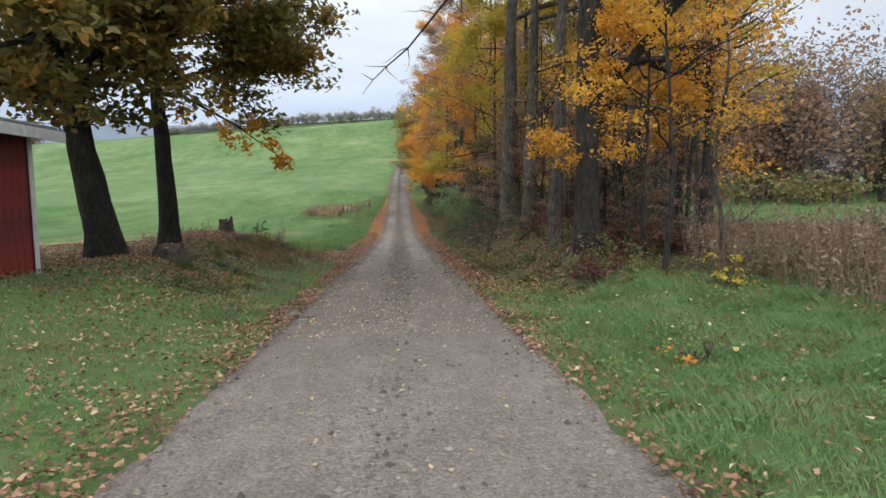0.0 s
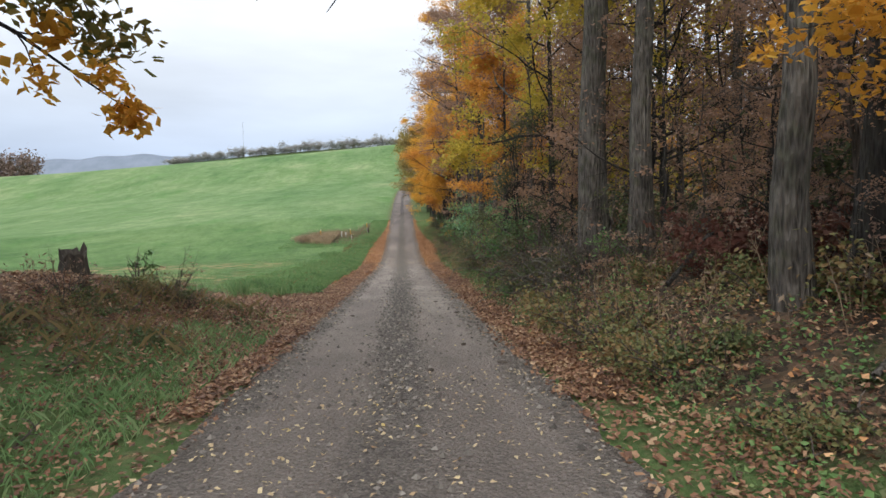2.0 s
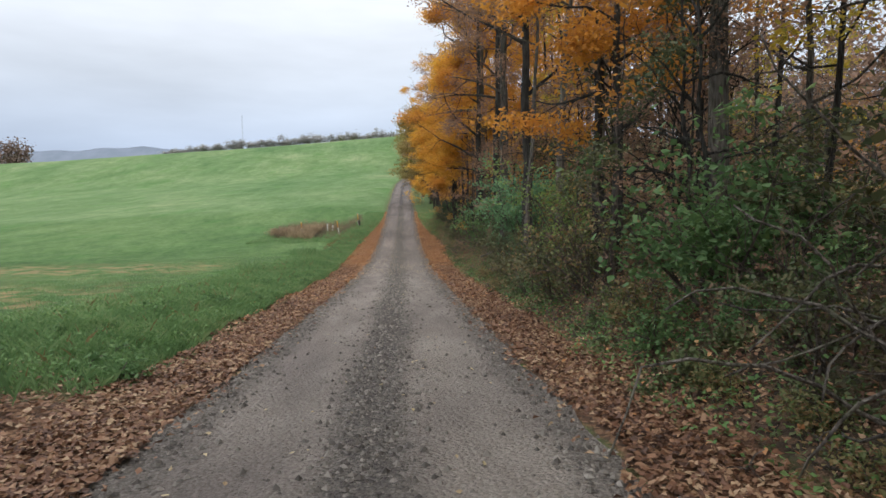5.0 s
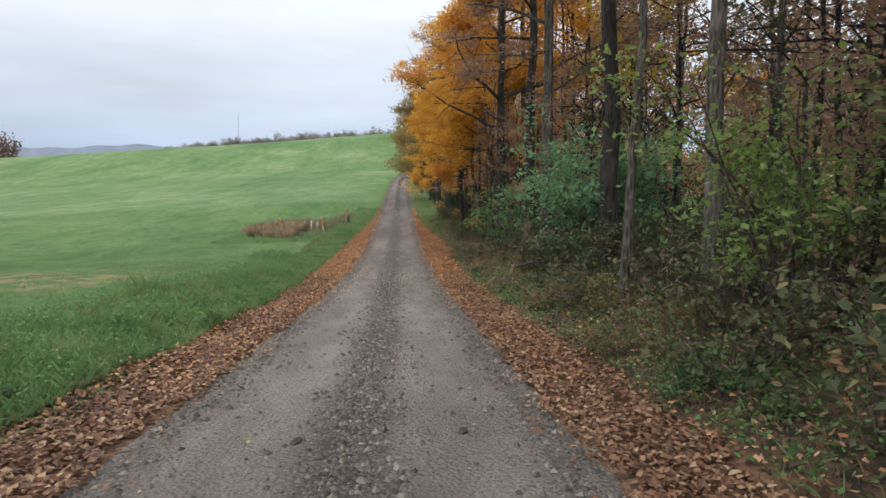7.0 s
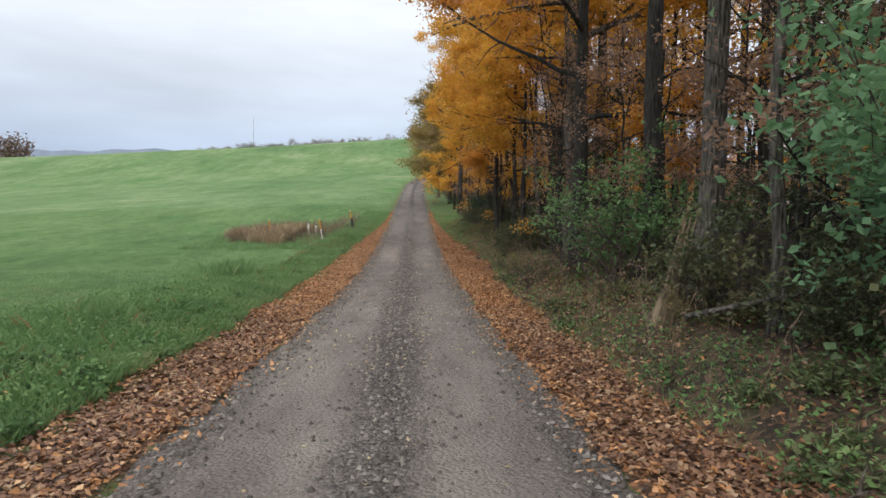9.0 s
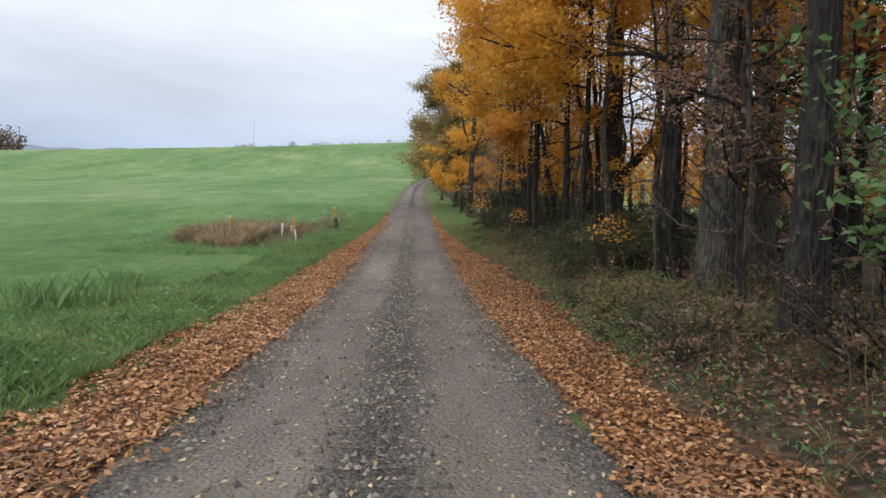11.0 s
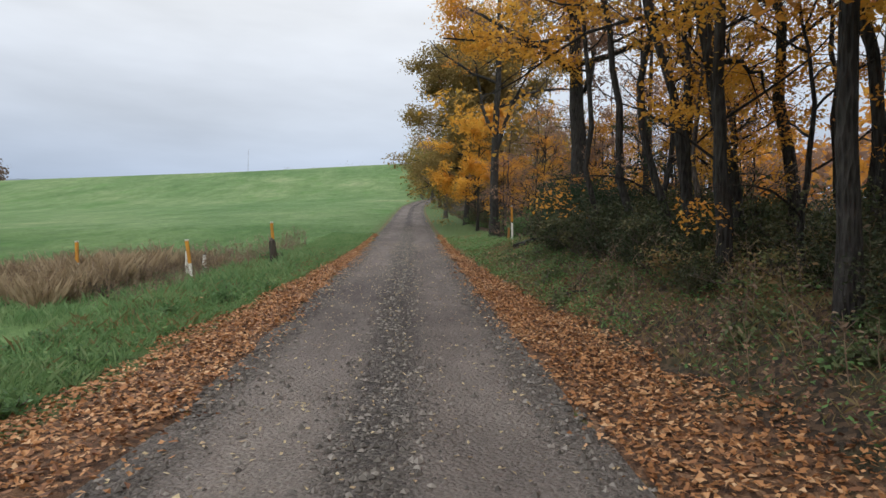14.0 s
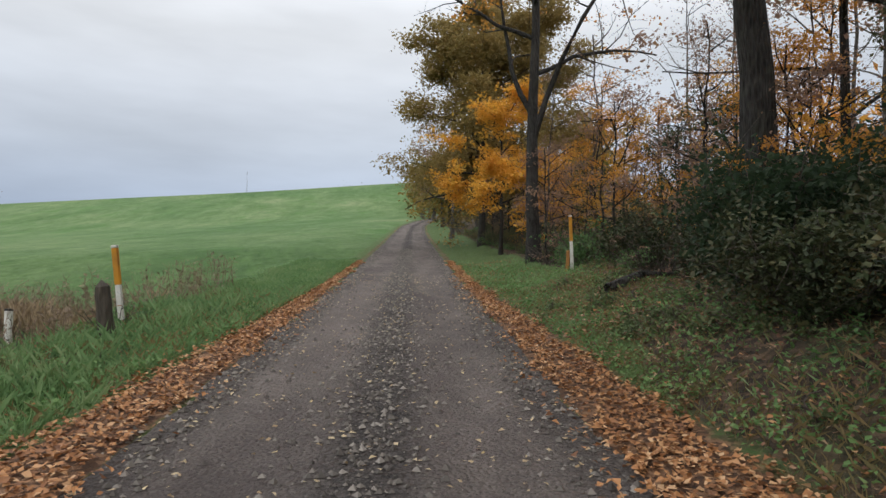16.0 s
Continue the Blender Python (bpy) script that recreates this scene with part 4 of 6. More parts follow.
# taller trees further into the wood
BACK = {}
for i, (nm, leaf, bark, lab) in enumerate((("b1", LEAF_RUSSET, BARK_DARK, "tall dark tree with brown leaves deep in the wood"), ("b2", LEAF_YELLOWGREEN, BARK, "tall grey tree with yellow-green leaves deep in the wood"),
                                          ("b3", LEAF_GOLD, BARK_DARK, "tall dark tree with gold leaves deep in the wood"), ("b4", LEAF_RUSSET, BARK, "tall nearly bare grey tree deep in the wood"),
                                          ("b5", LEAF_ORANGE, BARK_DARK, "tall dark tree with orange leaves deep in the wood"), ("b6", LEAF_GOLD, BARK_DARK, "slim tall tree with thin gold leaves"))):
    BACK[nm] = (lambda lab=lab, leaf=leaf, bark=bark, i=i, nm=nm: lambda loc: tree("woodland_tree", lab, loc, 15 + i % 3, 0.2 + 0.05 * (i % 3), leaf, bark, 240 + i, start=0.2, limbs=15, spread=3.6,
                                                                  count=1000 if nm == "b4" else 3600, size=0.10 if nm == "b4" else 0.17, loose=0.42, twigs=3, group="trees deeper in the wood"))()
spots = []
for y0, y1, names, per in ((26, 38, ("b2", "b1", "b3", "b2"), 0.95), (38, 52, ("b1", "b2", "b4", "b1", "b5"), 0.85), (52, 62, ("b1", "b4", "b1", "b2"), 1.15), (62, 74, ("b5", "b3", "b1", "b4"), 0.75), (75, 85, ("b3", "b6", "b3"), 0.8)):
    for k in range(int((y1 - y0) * per)):
        y = rng.uniform(max(y0, 31), y1)
        spots.append((rng.uniform(7.6, min(13.5, max(8.6, 0.58 * (y - 14)))), y, names[k % len(names)], rng.uniform(0, 360), rng.uniform(0.8, 1.15)))
for k in range(8):
    spots.append((rng.uniform(9, 14), rng.uniform(91, 112), ("b4", "b4")[k % 2], rng.uniform(0, 360), rng.uniform(0.75, 1.0)))
kinds_along(BACK, spots)

# undergrowth
UNDER = {
    "bramble": lambda loc: shrub("bramble_bush", "tangled bramble with dark green and brown leaves", loc, 1.0, 1.1, LEAF_BRAMBLE, 301, 9, 1500, 0.058, 0.13, group="undergrowth bushes"),
    "bramble2": lambda loc: shrub("bramble_bush", "low sprawling bramble with withered leaves", loc, 0.7, 1.0, LEAF_BRAMBLE, 302, 9, 1400, 0.055, 0.12, group="undergrowth bushes", rise=0.6),
    "green": lambda loc: shrub("shrub", "leafy green undergrowth shrub", loc, 1.1, 1.0, LEAF_GREEN, 303, 8, 1200, 0.072, 0.14, group="undergrowth bushes"),
    "dark": lambda loc: shrub("shrub", "dense dark green shrub under the trees", loc, 1.6, 1.2, LEAF_DARK, 304, 9, 1400, 0.078, 0.16, group="undergrowth bushes"),
    "twiggy": lambda loc: shrub("shrub", "bare twiggy shrub with a few brown leaves", loc, 1.5, 1.1, LEAF_RUSSET, 305, 15, 260, 0.07, 0.1, group="undergrowth bushes"),
    "red": lambda loc: shrub("shrub", "low shrub with dull red autumn leaves", loc, 0.9, 0.9, leaf_red, 306, 10, 700, 0.09, 0.12, group="undergrowth bushes"),
}
leaf_red = leaf_mat("leaf_dull_red", (0.07, 0.03, 0.025), (0.13, 0.05, 0.04), (0.17, 0.08, 0.06), (0.12, 0.10, 0.05))
spots = []
for y0, y1, names, per in ((24, 31, ("bramble2", "red", "bramble2", "bramble2", "bramble"), 5.6), (31, 42, ("bramble", "green", "bramble2", "twiggy", "dark", "bramble2"), 5.2), (42, 50, ("green", "bramble", "dark", "twiggy"), 3.2),
                           (50, 66, ("bramble", "dark", "bramble2", "twiggy", "bramble2"), 4.6), (66, 75, ("bramble2", "bramble2", "twiggy", "bramble"), 2.6), (75, 82, ("dark", "bramble", "bramble2", "dark"), 4.0), (82, 94, ("dark", "bramble2", "dark", "bramble"), 3.0),
                           (94, 106, ("bramble2", "green", "twiggy"), 1.6), (106, 145, ("dark", "bramble", "green"), 1.6)):
    for k in range(int((y1 - y0) * per * 0.85)):
        y = rng.uniform(y0, y1)
        near = np.interp(y, [23.5, 26, 34, 50, 66, 82, 94, 104, 145], [3.4, 2.7, 2.7, 2.95, 3.1, 3.7, 4.0, 4.4, 4.4])
        u = rng.uniform(0, 1) ** 1.5
        spots.append((near + 4.2 * u, y, names[k % len(names)], rng.uniform(0, 360), rng.uniform(0.65, 1.1) * (0.75 + 0.5 * u)))
for k in range(26):
    spots.append((rng.uniform(4.8, 7.2), rng.uniform(26.0, 33.0), ("twiggy", "red", "twiggy", "bramble")[k % 4], rng.uniform(0, 360), rng.uniform(0.7, 1.15)))
for k in range(20):
    spots.append((rng.uniform(-12.0, -7.6), rng.uniform(91.0, 99.5), ("twiggy", "bramble2", "twiggy")[k % 3], rng.uniform(0, 360), rng.uniform(0.28, 0.5)))
for k in range(34):
    spots.append((rng.uniform(-8.2, -3.7), rng.uniform(91.5, 99.0), ("green", "bramble2", "twiggy", "bramble2")[k % 4], rng.uniform(0, 360), rng.uniform(0.3, 0.55)))
for k in range(13):
    spots.append((rng.uniform(-4.7, -3.4), rng.uniform(31.0, 35.4), ("bramble2", "twiggy", "bramble2", "bramble")[k % 4], rng.uniform(0, 360), rng.uniform(0.35, 0.6)))
# the torn stump stands clear of the bushes
spots = [q for q in spots if not (56.0 < q[1] < 62.5 and 0 < q[0] < 3.95)]
kinds_along(UNDER, spots)
rng_edge = np.random.default_rng(905)
edge_weed = None
for k in range(150):
    y = rng_edge.uniform(41.5, 98)
    x = float(road_x(y)) - float(np.interp(y, [36, 48, 60, 72, 80, 86, 92, 98], [2.55, 2.7, 2.65, 2.95, 3.05, 2.8, 2.45, 2.2])) - 0.25 - 2.6 * rng_edge.uniform(0, 1) ** 1.8
    if edge_weed is None:
        edge_weed = shrub("verge_weed", "leafy green weed clump at the field edge", on_ground(x, y, 0.03), 0.36, 0.42, LEAF_GREEN, 330, 6, 460, 0.06, 0.07, category="weed", group="weed clumps at the field edge", rise=0.7)
    else:
        place(edge_weed, x, y, rng_edge.uniform(0, 360), rng_edge.uniform(0.5, 1.05), 0.03)
shrub("tall_weed", "single tall green leafy weed beside the stump", on_ground(-4.75, 34.0, 0.03), 0.75, 0.2, LEAF_GREEN, 328, 4, 110, 0.07, 0.06, category="weed")

# single bushes that stand out
shrub("green_bush", "fresh blue-green leafy bush at the wood edge", on_ground(4.75, 57.4, 0.05), 3.2, 1.15, leaf_mat("leaf_fresh_green", (0.09, 0.18, 0.10), (0.14, 0.27, 0.145), (0.20, 0.36, 0.18), (0.30, 0.42, 0.19), share=0.45), 321, 22, 8200, 0.10, 0.24, category="bush")
shrub("green_bush", "tall bush with drooping light green leaves", on_ground(4.3, 50.0, 0.05), 3.1, 0.9, leaf_mat("leaf_light_green", (0.12, 0.20, 0.07), (0.19, 0.29, 0.09), (0.30, 0.39, 0.12), (0.40, 0.43, 0.11)), 322, 10, 3000, 0.075, 0.2, category="bush")
shrub("green_bush", "dense green shrub with small leaves beside the verge", on_ground(4.3, 64.6, 0.05), 2.6, 1.5, LEAF_GREEN, 323, 14, 4200, 0.085, 0.2, category="bush")
shrub("evergreen_bush", "dark evergreen bush under a thick tree", on_ground(4.9, 94.4, 0.05), 2.5, 1.5, leaf_mat("leaf_evergreen", (0.018, 0.035, 0.02), (0.03, 0.055, 0.028), (0.05, 0.08, 0.04), (0.07, 0.09, 0.05)), 324, 34, 19000, 0.09, 0.24, category="bush")
shrub("green_bush", "green shrub with yellowing leaves on the bank", on_ground(3.7, 41.5, 0.05), 1.9, 1.3, LEAF_GREEN, 325, 14, 3600, 0.085, 0.2, category="bush")
shrub("brown_bush", "tangled brown and olive shrub on the bank foot", on_ground(3.7, 46.2, 0.05), 1.8, 1.2, LEAF_BRAMBLE, 326, 18, 2600, 0.06, 0.2, category="bush")
shrub("green_bush", "dark green shrub by the forked tree", on_ground(5.0, 104.6, 0.05), 1.6, 1.4, LEAF_GREEN, 327, 12, 2200, 0.09, 0.2, category="bush")

# bush leaves near half of LEAF_DARK: tree shade put into their colour
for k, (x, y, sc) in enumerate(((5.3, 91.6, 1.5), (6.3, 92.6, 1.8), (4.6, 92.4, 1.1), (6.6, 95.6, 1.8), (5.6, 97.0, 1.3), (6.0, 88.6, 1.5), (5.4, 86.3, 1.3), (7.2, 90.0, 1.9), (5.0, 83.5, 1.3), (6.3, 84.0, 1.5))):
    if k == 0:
        thick = shrub("dark_bush", "dense bush with leaves darkened for the shade of the trees", on_ground(x, y, 0.05), 1.5, 1.3, leaf_mat("leaf_shade_darkened", (0.02, 0.032, 0.017), (0.036, 0.052, 0.024), (0.062, 0.066, 0.03), (0.11, 0.085, 0.042), share=0.2), 329, 10, 2800, 0.075, 0.2, category="bush", group="dark bushes")
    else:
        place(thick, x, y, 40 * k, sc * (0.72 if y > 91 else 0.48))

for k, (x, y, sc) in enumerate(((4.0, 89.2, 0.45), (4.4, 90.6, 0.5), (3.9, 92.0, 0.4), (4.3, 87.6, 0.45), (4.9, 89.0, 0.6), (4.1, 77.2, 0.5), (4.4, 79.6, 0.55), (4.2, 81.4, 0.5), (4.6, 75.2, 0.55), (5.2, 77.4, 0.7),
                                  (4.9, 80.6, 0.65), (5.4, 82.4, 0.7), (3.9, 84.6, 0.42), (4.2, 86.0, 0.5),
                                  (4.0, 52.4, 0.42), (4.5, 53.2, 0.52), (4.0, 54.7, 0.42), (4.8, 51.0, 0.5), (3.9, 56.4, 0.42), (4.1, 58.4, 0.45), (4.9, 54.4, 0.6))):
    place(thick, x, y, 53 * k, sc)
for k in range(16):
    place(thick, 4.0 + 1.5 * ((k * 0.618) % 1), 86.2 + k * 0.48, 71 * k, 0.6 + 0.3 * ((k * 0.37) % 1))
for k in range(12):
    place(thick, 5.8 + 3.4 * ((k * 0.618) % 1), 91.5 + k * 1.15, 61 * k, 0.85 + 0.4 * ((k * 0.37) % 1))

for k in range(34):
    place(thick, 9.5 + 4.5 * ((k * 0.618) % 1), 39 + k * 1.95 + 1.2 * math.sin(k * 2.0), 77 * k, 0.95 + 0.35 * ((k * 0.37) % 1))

# ---- stumps, logs, stones ----


def stump(name, label, loc, r, h, mat, seed, jag=0.3, flare=1.5):
    """A broken stump: flared foot, ribbed side, splintered top."""
    rng = np.random.default_rng(seed)
    n, sides = 7, 18
    th = np.arange(sides) * 2 * np.pi / sides
    rib = 1 + 0.12 * np.sin(th * 5 + rng.uniform(0, 6)) + 0.06 * rng.normal(size=sides)
    v = []
    top = 1 + jag * rng.normal(size=sides) * 0.6
    for k in range(n):
        u = k / (n - 1)
        rr = r * (1 + (flare - 1) * (1 - u) ** 2.5) * rib * (1 + 0.03 * rng.normal(size=sides))
        z = -0.12 + (h * np.clip(top, 0.45, 1.5) + 0.12) * u
        v += list(np.stack([rr * np.cos(th), rr * np.sin(th), z], 1))
    inner = np.stack([r * 0.45 * np.cos(th), r * 0.45 * np.sin(th), np.full(sides, h * 0.7)], 1)
    v += list(inner) + [np.array([0, 0, h * 0.62])]
    q = [(k * sides + j, k * sides + (j + 1) % sides, (k + 1) * sides + (j + 1) % sides, (k + 1) * sides + j) for k in range(n) for j in range(sides)]
    t = [(n * sides + j, n * sides + (j + 1) % sides, (n + 1) * sides) for j in range(sides)]
    return tagged(part(name, Pile().add(np.array(v), q, t), mat, loc=loc), label, "stump")


stump("tree_stump", "low black weathered tree stump on the leafy mound", on_ground(-5.6, 33.5), 0.2, 0.46, WOOD_OLD, 401, 0.35)
stump("tree_stump", "rotten dark stump at the foot of an oak", on_ground(-4.85, 26.5), 0.3, 0.26, WOOD_OLD, 402, 0.3, 1.9)
torn = stump("torn_stump", "tall pale splintered stump at the verge", on_ground(3.55, 61.2), 0.09, 1.25, WOOD_RAW, 403, 0.4, 2.0)
torn.rotation_euler = (0, radians(13), 0)
stump("root_mass", "dark uprooted root mass tangled with dead stems", on_ground(4.55, 60.7), 0.42, 0.85, WOOD_OLD, 404, 0.7, 1.5)


def stone(name, label, loc, size, seed, mat=STONE, cat="stone"):
    rng = np.random.default_rng(seed)
    bm = bmesh.new()
    bmesh.ops.create_icosphere(bm, subdivisions=2, radius=1)
    for v in bm.verts:
        f = 1 + 0.28 * noise.noise(v.co * 1.4 + Vector((seed, 0, 0))) + 0.1 * noise.noise(v.co * 4)
        v.co = Vector((v.co.x * size[0], v.co.y * size[1], v.co.z * size[2])) * f
    ob = part(name, bm, mat, loc=loc)
    ob.rotation_euler.z = rng.uniform(0, 6)
    return tagged(ob, label, cat)


for k, (x, y, s) in enumerate(((-1.62, 22.9, 0.20), (-1.42, 22.8, 0.14), (-1.78, 22.75, 0.12), (-1.85, 23.3, 0.15))):
    stone("roadside_stone", "brown stone half sunk at the road edge", Vector((x, y, float(road_z(y)) + 0.0)), (s, s * 0.75, s * 0.45), 410 + k)
CLOD = plain_mat("dark_earth_clod", (0.035, 0.028, 0.022), (0.09, 0.07, 0.055), 20, 0.95, 0.8)
for k, (x, y) in enumerate(((0.95, 31.4), (1.2, 35.5), (0.88, 38.2), (-1.02, 35.5), (-0.5, 48.4), (0.75, 48.6), (1.4, 33.4), (0.4, 29.6), (0.2, 25.2), (1.3, 29.9))):
    stone("earth_clod", "small dark clod of earth on the gravel road", Vector((x, y, float(road_z(y) + road_top(x, y)) + 0.012)), (0.075, 0.042, 0.016), 430 + k, CLOD, "clod")


def fallen(label, pts, r, mat, seed, twigs=4):
    rng = np.random.default_rng(seed)
    p = Pile()
    path = np.array([(x, y, float(ground_z(x, y)) + dz) for x, y, dz in pts])
    tube(p, path, np.linspace(r, r * 0.35, len(path)), 7, 0.08, rng)
    for _ in range(twigs):
        a = path[rng.integers(1, len(path))]
        b = bent(rng, a, rng.normal(size=3) + np.array([0, 0, 0.6]), rng.uniform(0.4, 1.0), 5, 0.25)
        tube(p, b, np.linspace(r * 0.3, 0.004, 6), 4)
    return tagged(part("fallen_branch", p, mat), label, "branch", "fallen branches")


fallen("grey fallen branch lying on the bank", ((3.4, 26.6, 0.12), (4.0, 26.9, 0.22), (4.4, 26.7, 0.25), (5.1, 27.1, 0.3), (5.8, 26.8, 0.2)), 0.026, BARK, 441)
fallen("dark dead branch across the brambles", ((3.4, 30.0, 0.3), (4.2, 30.5, 0.45), (5.0, 30.8, 0.5), (5.8, 31.2, 0.45)), 0.03, BARK_DARK, 442)
fallen("dark fallen branch in the undergrowth", ((3.3, 60.0, 0.3), (4.2, 59.2, 0.45), (5.2, 58.5, 0.4), (6.1, 57.6, 0.3)), 0.035, BARK, 443)
fallen("thin dark stick at the litter edge", ((2.75, 87.7, 0.05), (2.95, 87.5, 0.08), (3.15, 87.2, 0.04)), 0.025, BARK_DARK, 444, 1)
fallen("dark fallen log under the bushes", ((3.5, 97.4, 0.12), (4.2, 97.6, 0.14), (4.9, 97.9, 0.12)), 0.11, BARK_DARK, 445, 3)
fallen("grey dead branch lying by the thicket", ((4.9, 70.4, 0.4), (5.6, 69.6, 0.7), (6.3, 69.2, 0.8), (7.0, 68.5, 0.7)), 0.05, BARK, 446)

# vines and roots hanging in loops on the bank
rng = np.random.default_rng(450)
for k in range(26):
    x, y = rng.uniform(2.8, 4.1), rng.uniform(33.2, 38.5)
    p0 = np.array([x, y, float(ground_z(x, y)) + rng.uniform(0, 0.2)])
    pile = Pile()
    for j in range(4):
        b = bent(rng, p0 + rng.normal(size=3) * 0.15, (rng.normal() * 0.8 - 0.5, rng.normal() * 0.8, 1.0), rng.uniform(1.0, 2.2), 9, 0.32, -0.16)
        tube(pile, b, np.linspace(0.014, 0.006, 10), 4)
    tagged(part("vine", pile.mesh("vine", True), (BARK_PALE, BARK, BARK_PALE)[k % 3]), "bare twisted vine arching over the leafy bank", "vine", "vines on the bank")

# ---- posts ----


def marker_post(label, x, y, h, tilt, lower=0.55, group="pipeline marker posts"):
    """A flat plastic marker post: white shaft, yellow sleeve, small cap."""
    top = new("marker_post")
    top.location = on_ground(x, y, 0.06)
    top.rotation_euler = (radians(tilt[0]), radians(tilt[1]), 0)
    tagged(top, label, "marker post", group)

    def bar(name, z0, z1, w, d, mat):
        bm = bmesh.new()
        bmesh.ops.create_cube(bm, size=1)
        for v in bm.verts:
            v.co = Vector((v.co.x * w, v.co.y * d, z0 + (v.co.z + 0.5) * (z1 - z0)))
        bmesh.ops.bevel(bm, geom=bm.edges[:], offset=0.008, segments=2, affect='EDGES')
        return part(name, bm, mat, top)

    bar("shaft", -0.1, h * lower, 0.078, 0.065, POST_WHITE)
    bar("sleeve", h * lower + 0.002, h - 0.03, 0.083, 0.07, POST_YELLOW)
    bar("cap", h - 0.028, h + 0.012, 0.089, 0.074, POST_WHITE)
    return top


def wood_post(label, x, y, h, r, tilt, seed, name="fence_post", mat=WOOD_OLD):
    rng = np.random.default_rng(seed)
    p = Pile()
    z = np.linspace(-0.2, h, 9)
    tube(p, np.stack([0.01 * np.sin(z * 4), 0 * z, z], 1), r * (1.05 - 0.12 * np.linspace(0, 1, 9)), 12, 0.06, rng)
    ob = part(name, p, mat, loc=on_ground(x, y))
    ob.rotation_euler = (radians(tilt[0]), radians(tilt[1]), 0)
    return tagged(ob, label, "post")


marker_post("leaning white and yellow plastic marker post beside a wooden post", -4.35, 96.1, 1.30, (6, -4))
marker_post("white and yellow plastic marker post in the dry weeds", -6.02, 93.75, 1.46, (2, -8))
marker_post("white and yellow plastic marker post among dead weeds", -9.7, 94.8, 1.39, (0, -2))
marker_post("white and yellow plastic marker post at the wood edge", 4.35, 103.0, 1.55, (0, -2))
wood_post("rotting dark wooden post in the verge grass", -4.2, 95.3, 0.72, 0.105, (3, -5), 460)
wood_post("dark wooden fence post on the mound", -8.3, 35.4, 1.38, 0.085, (0, 1), 461)
wood_post("short rotten orange-brown post in the grass", 4.1, 102.6, 0.5, 0.05, (0, 3), 462, mat=plain_mat("orange_rotten_wood", (0.22, 0.10, 0.03), (0.38, 0.19, 0.06), 14, 0.9, 0.6, (1, 1, 0.2)))


def vent_pipe(label, x, y, h, r):
    """A short white pipe with a dark open top."""
    top = new("vent_pipe")
    top.location = on_ground(x, y, 0.02)
    tagged(top, label, "pipe", "white pipes")
    for name, mat, rr, z0, z1 in (("pipe", POST_WHITE, r, -0.1, h), ("cap", POST_BLACK, r * 1.06, h - 0.004, h + 0.035)):
        bm = bmesh.new()
        bmesh.ops.create_cone(bm, cap_ends=True, segments=20, radius1=rr, radius2=rr, depth=z1 - z0)
        bmesh.ops.translate(bm, verts=bm.verts, vec=(0, 0, (z0 + z1) / 2))
        bmesh.ops.bevel(bm, geom=[e for e in bm.edges if abs(e.verts[0].co.z - e.verts[1].co.z) < 1e-4], offset=0.006, segments=2, affect='EDGES')
        part(name, bm, mat, top)


vent_pipe("short weathered white pipe with a dark cap", -7.6, 97.6, 0.79, 0.065)
vent_pipe("short weathered white pipe with a dark cap", -7.1, 97.8, 0.74, 0.065)

# ---- red shed ----
shed = new("shed")
shed.location = on_ground(-7.45, 20.9, 0.0)
shed.location.z = -0.24
tagged(shed, "small red-painted wooden shed with pale corner trim", "shed")


def box(name, lo, hi, mat, parent, bevel=0.006):
    bm = bmesh.new()
    bmesh.ops.create_cube(bm, size=1)
    for v in bm.verts:
        v.co = Vector([lo[i] + (v.co[i] + 0.5) * (hi[i] - lo[i]) for i in range(3)])
    bmesh.ops.bevel(bm, geom=bm.edges[:], offset=bevel, segments=1, affect='EDGES')
    return part(name, bm, mat, parent)


for nm, lo, hi in (("wall", (1.85, -2, -0.3), (1.93, 2, 2.05)), ("wall", (-1.93, -2, -0.3), (-1.85, 2, 2.05)), ("wall", (-1.85, 1.92, -0.3), (1.85, 2, 2.05)), ("wall", (-1.85, -2, -0.3), (1.85, -1.92, 2.05))):
    wall = box(nm, lo, hi, BARN_RED, shed)
    if lo[0] > 1:
        b0 = box("board", (1.932, -1.99, -0.25), (1.955, -1.83, 2.04), BARN_RED, wall, 0.005)
        for k in range(1, 23):
            b = new("board", b0.data)
            b.parent = wall
            b.location.y = k * 0.168
for y0 in (-2.02, 1.93):
    box("corner_trim", (1.957, y0, -0.25), (1.985, y0 + 0.10, 2.05), BARN_TRIM, shed)
for sgn in (1, -1):
    bm = bmesh.new()
    pr = [(0, 2.45), (2.3 * sgn, 1.98), (2.3 * sgn, 2.06), (0, 2.54)]
    vs = [bm.verts.new((x, y, z)) for y in (-2.35, 2.35) for x, z in pr]
    for f in ((0, 1, 2, 3), (7, 6, 5, 4), (0, 4, 5, 1), (1, 5, 6, 2), (2, 6, 7, 3), (3, 7, 4, 0)):
        bm.faces.new([vs[i] for i in f])
    bmesh.ops.recalc_face_normals(bm, faces=bm.faces)
    roof = part("roof", bm, BARN_ROOF, shed)
    for k in range(11):
        y = -2.2 + k * 0.44
        rib = Pile()
        tube(rib, [(0.05 * sgn, y, 2.53), (2.28 * sgn, y, 2.085)], [0.018, 0.018], 5)
        part("roof_rib", rib, BARN_ROOF, roof)
    box("fascia", (2.30 * sgn - 0.02, -2.35, 1.88), (2.30 * sgn + 0.02, 2.35, 2.04), BARN_TRIM, shed)
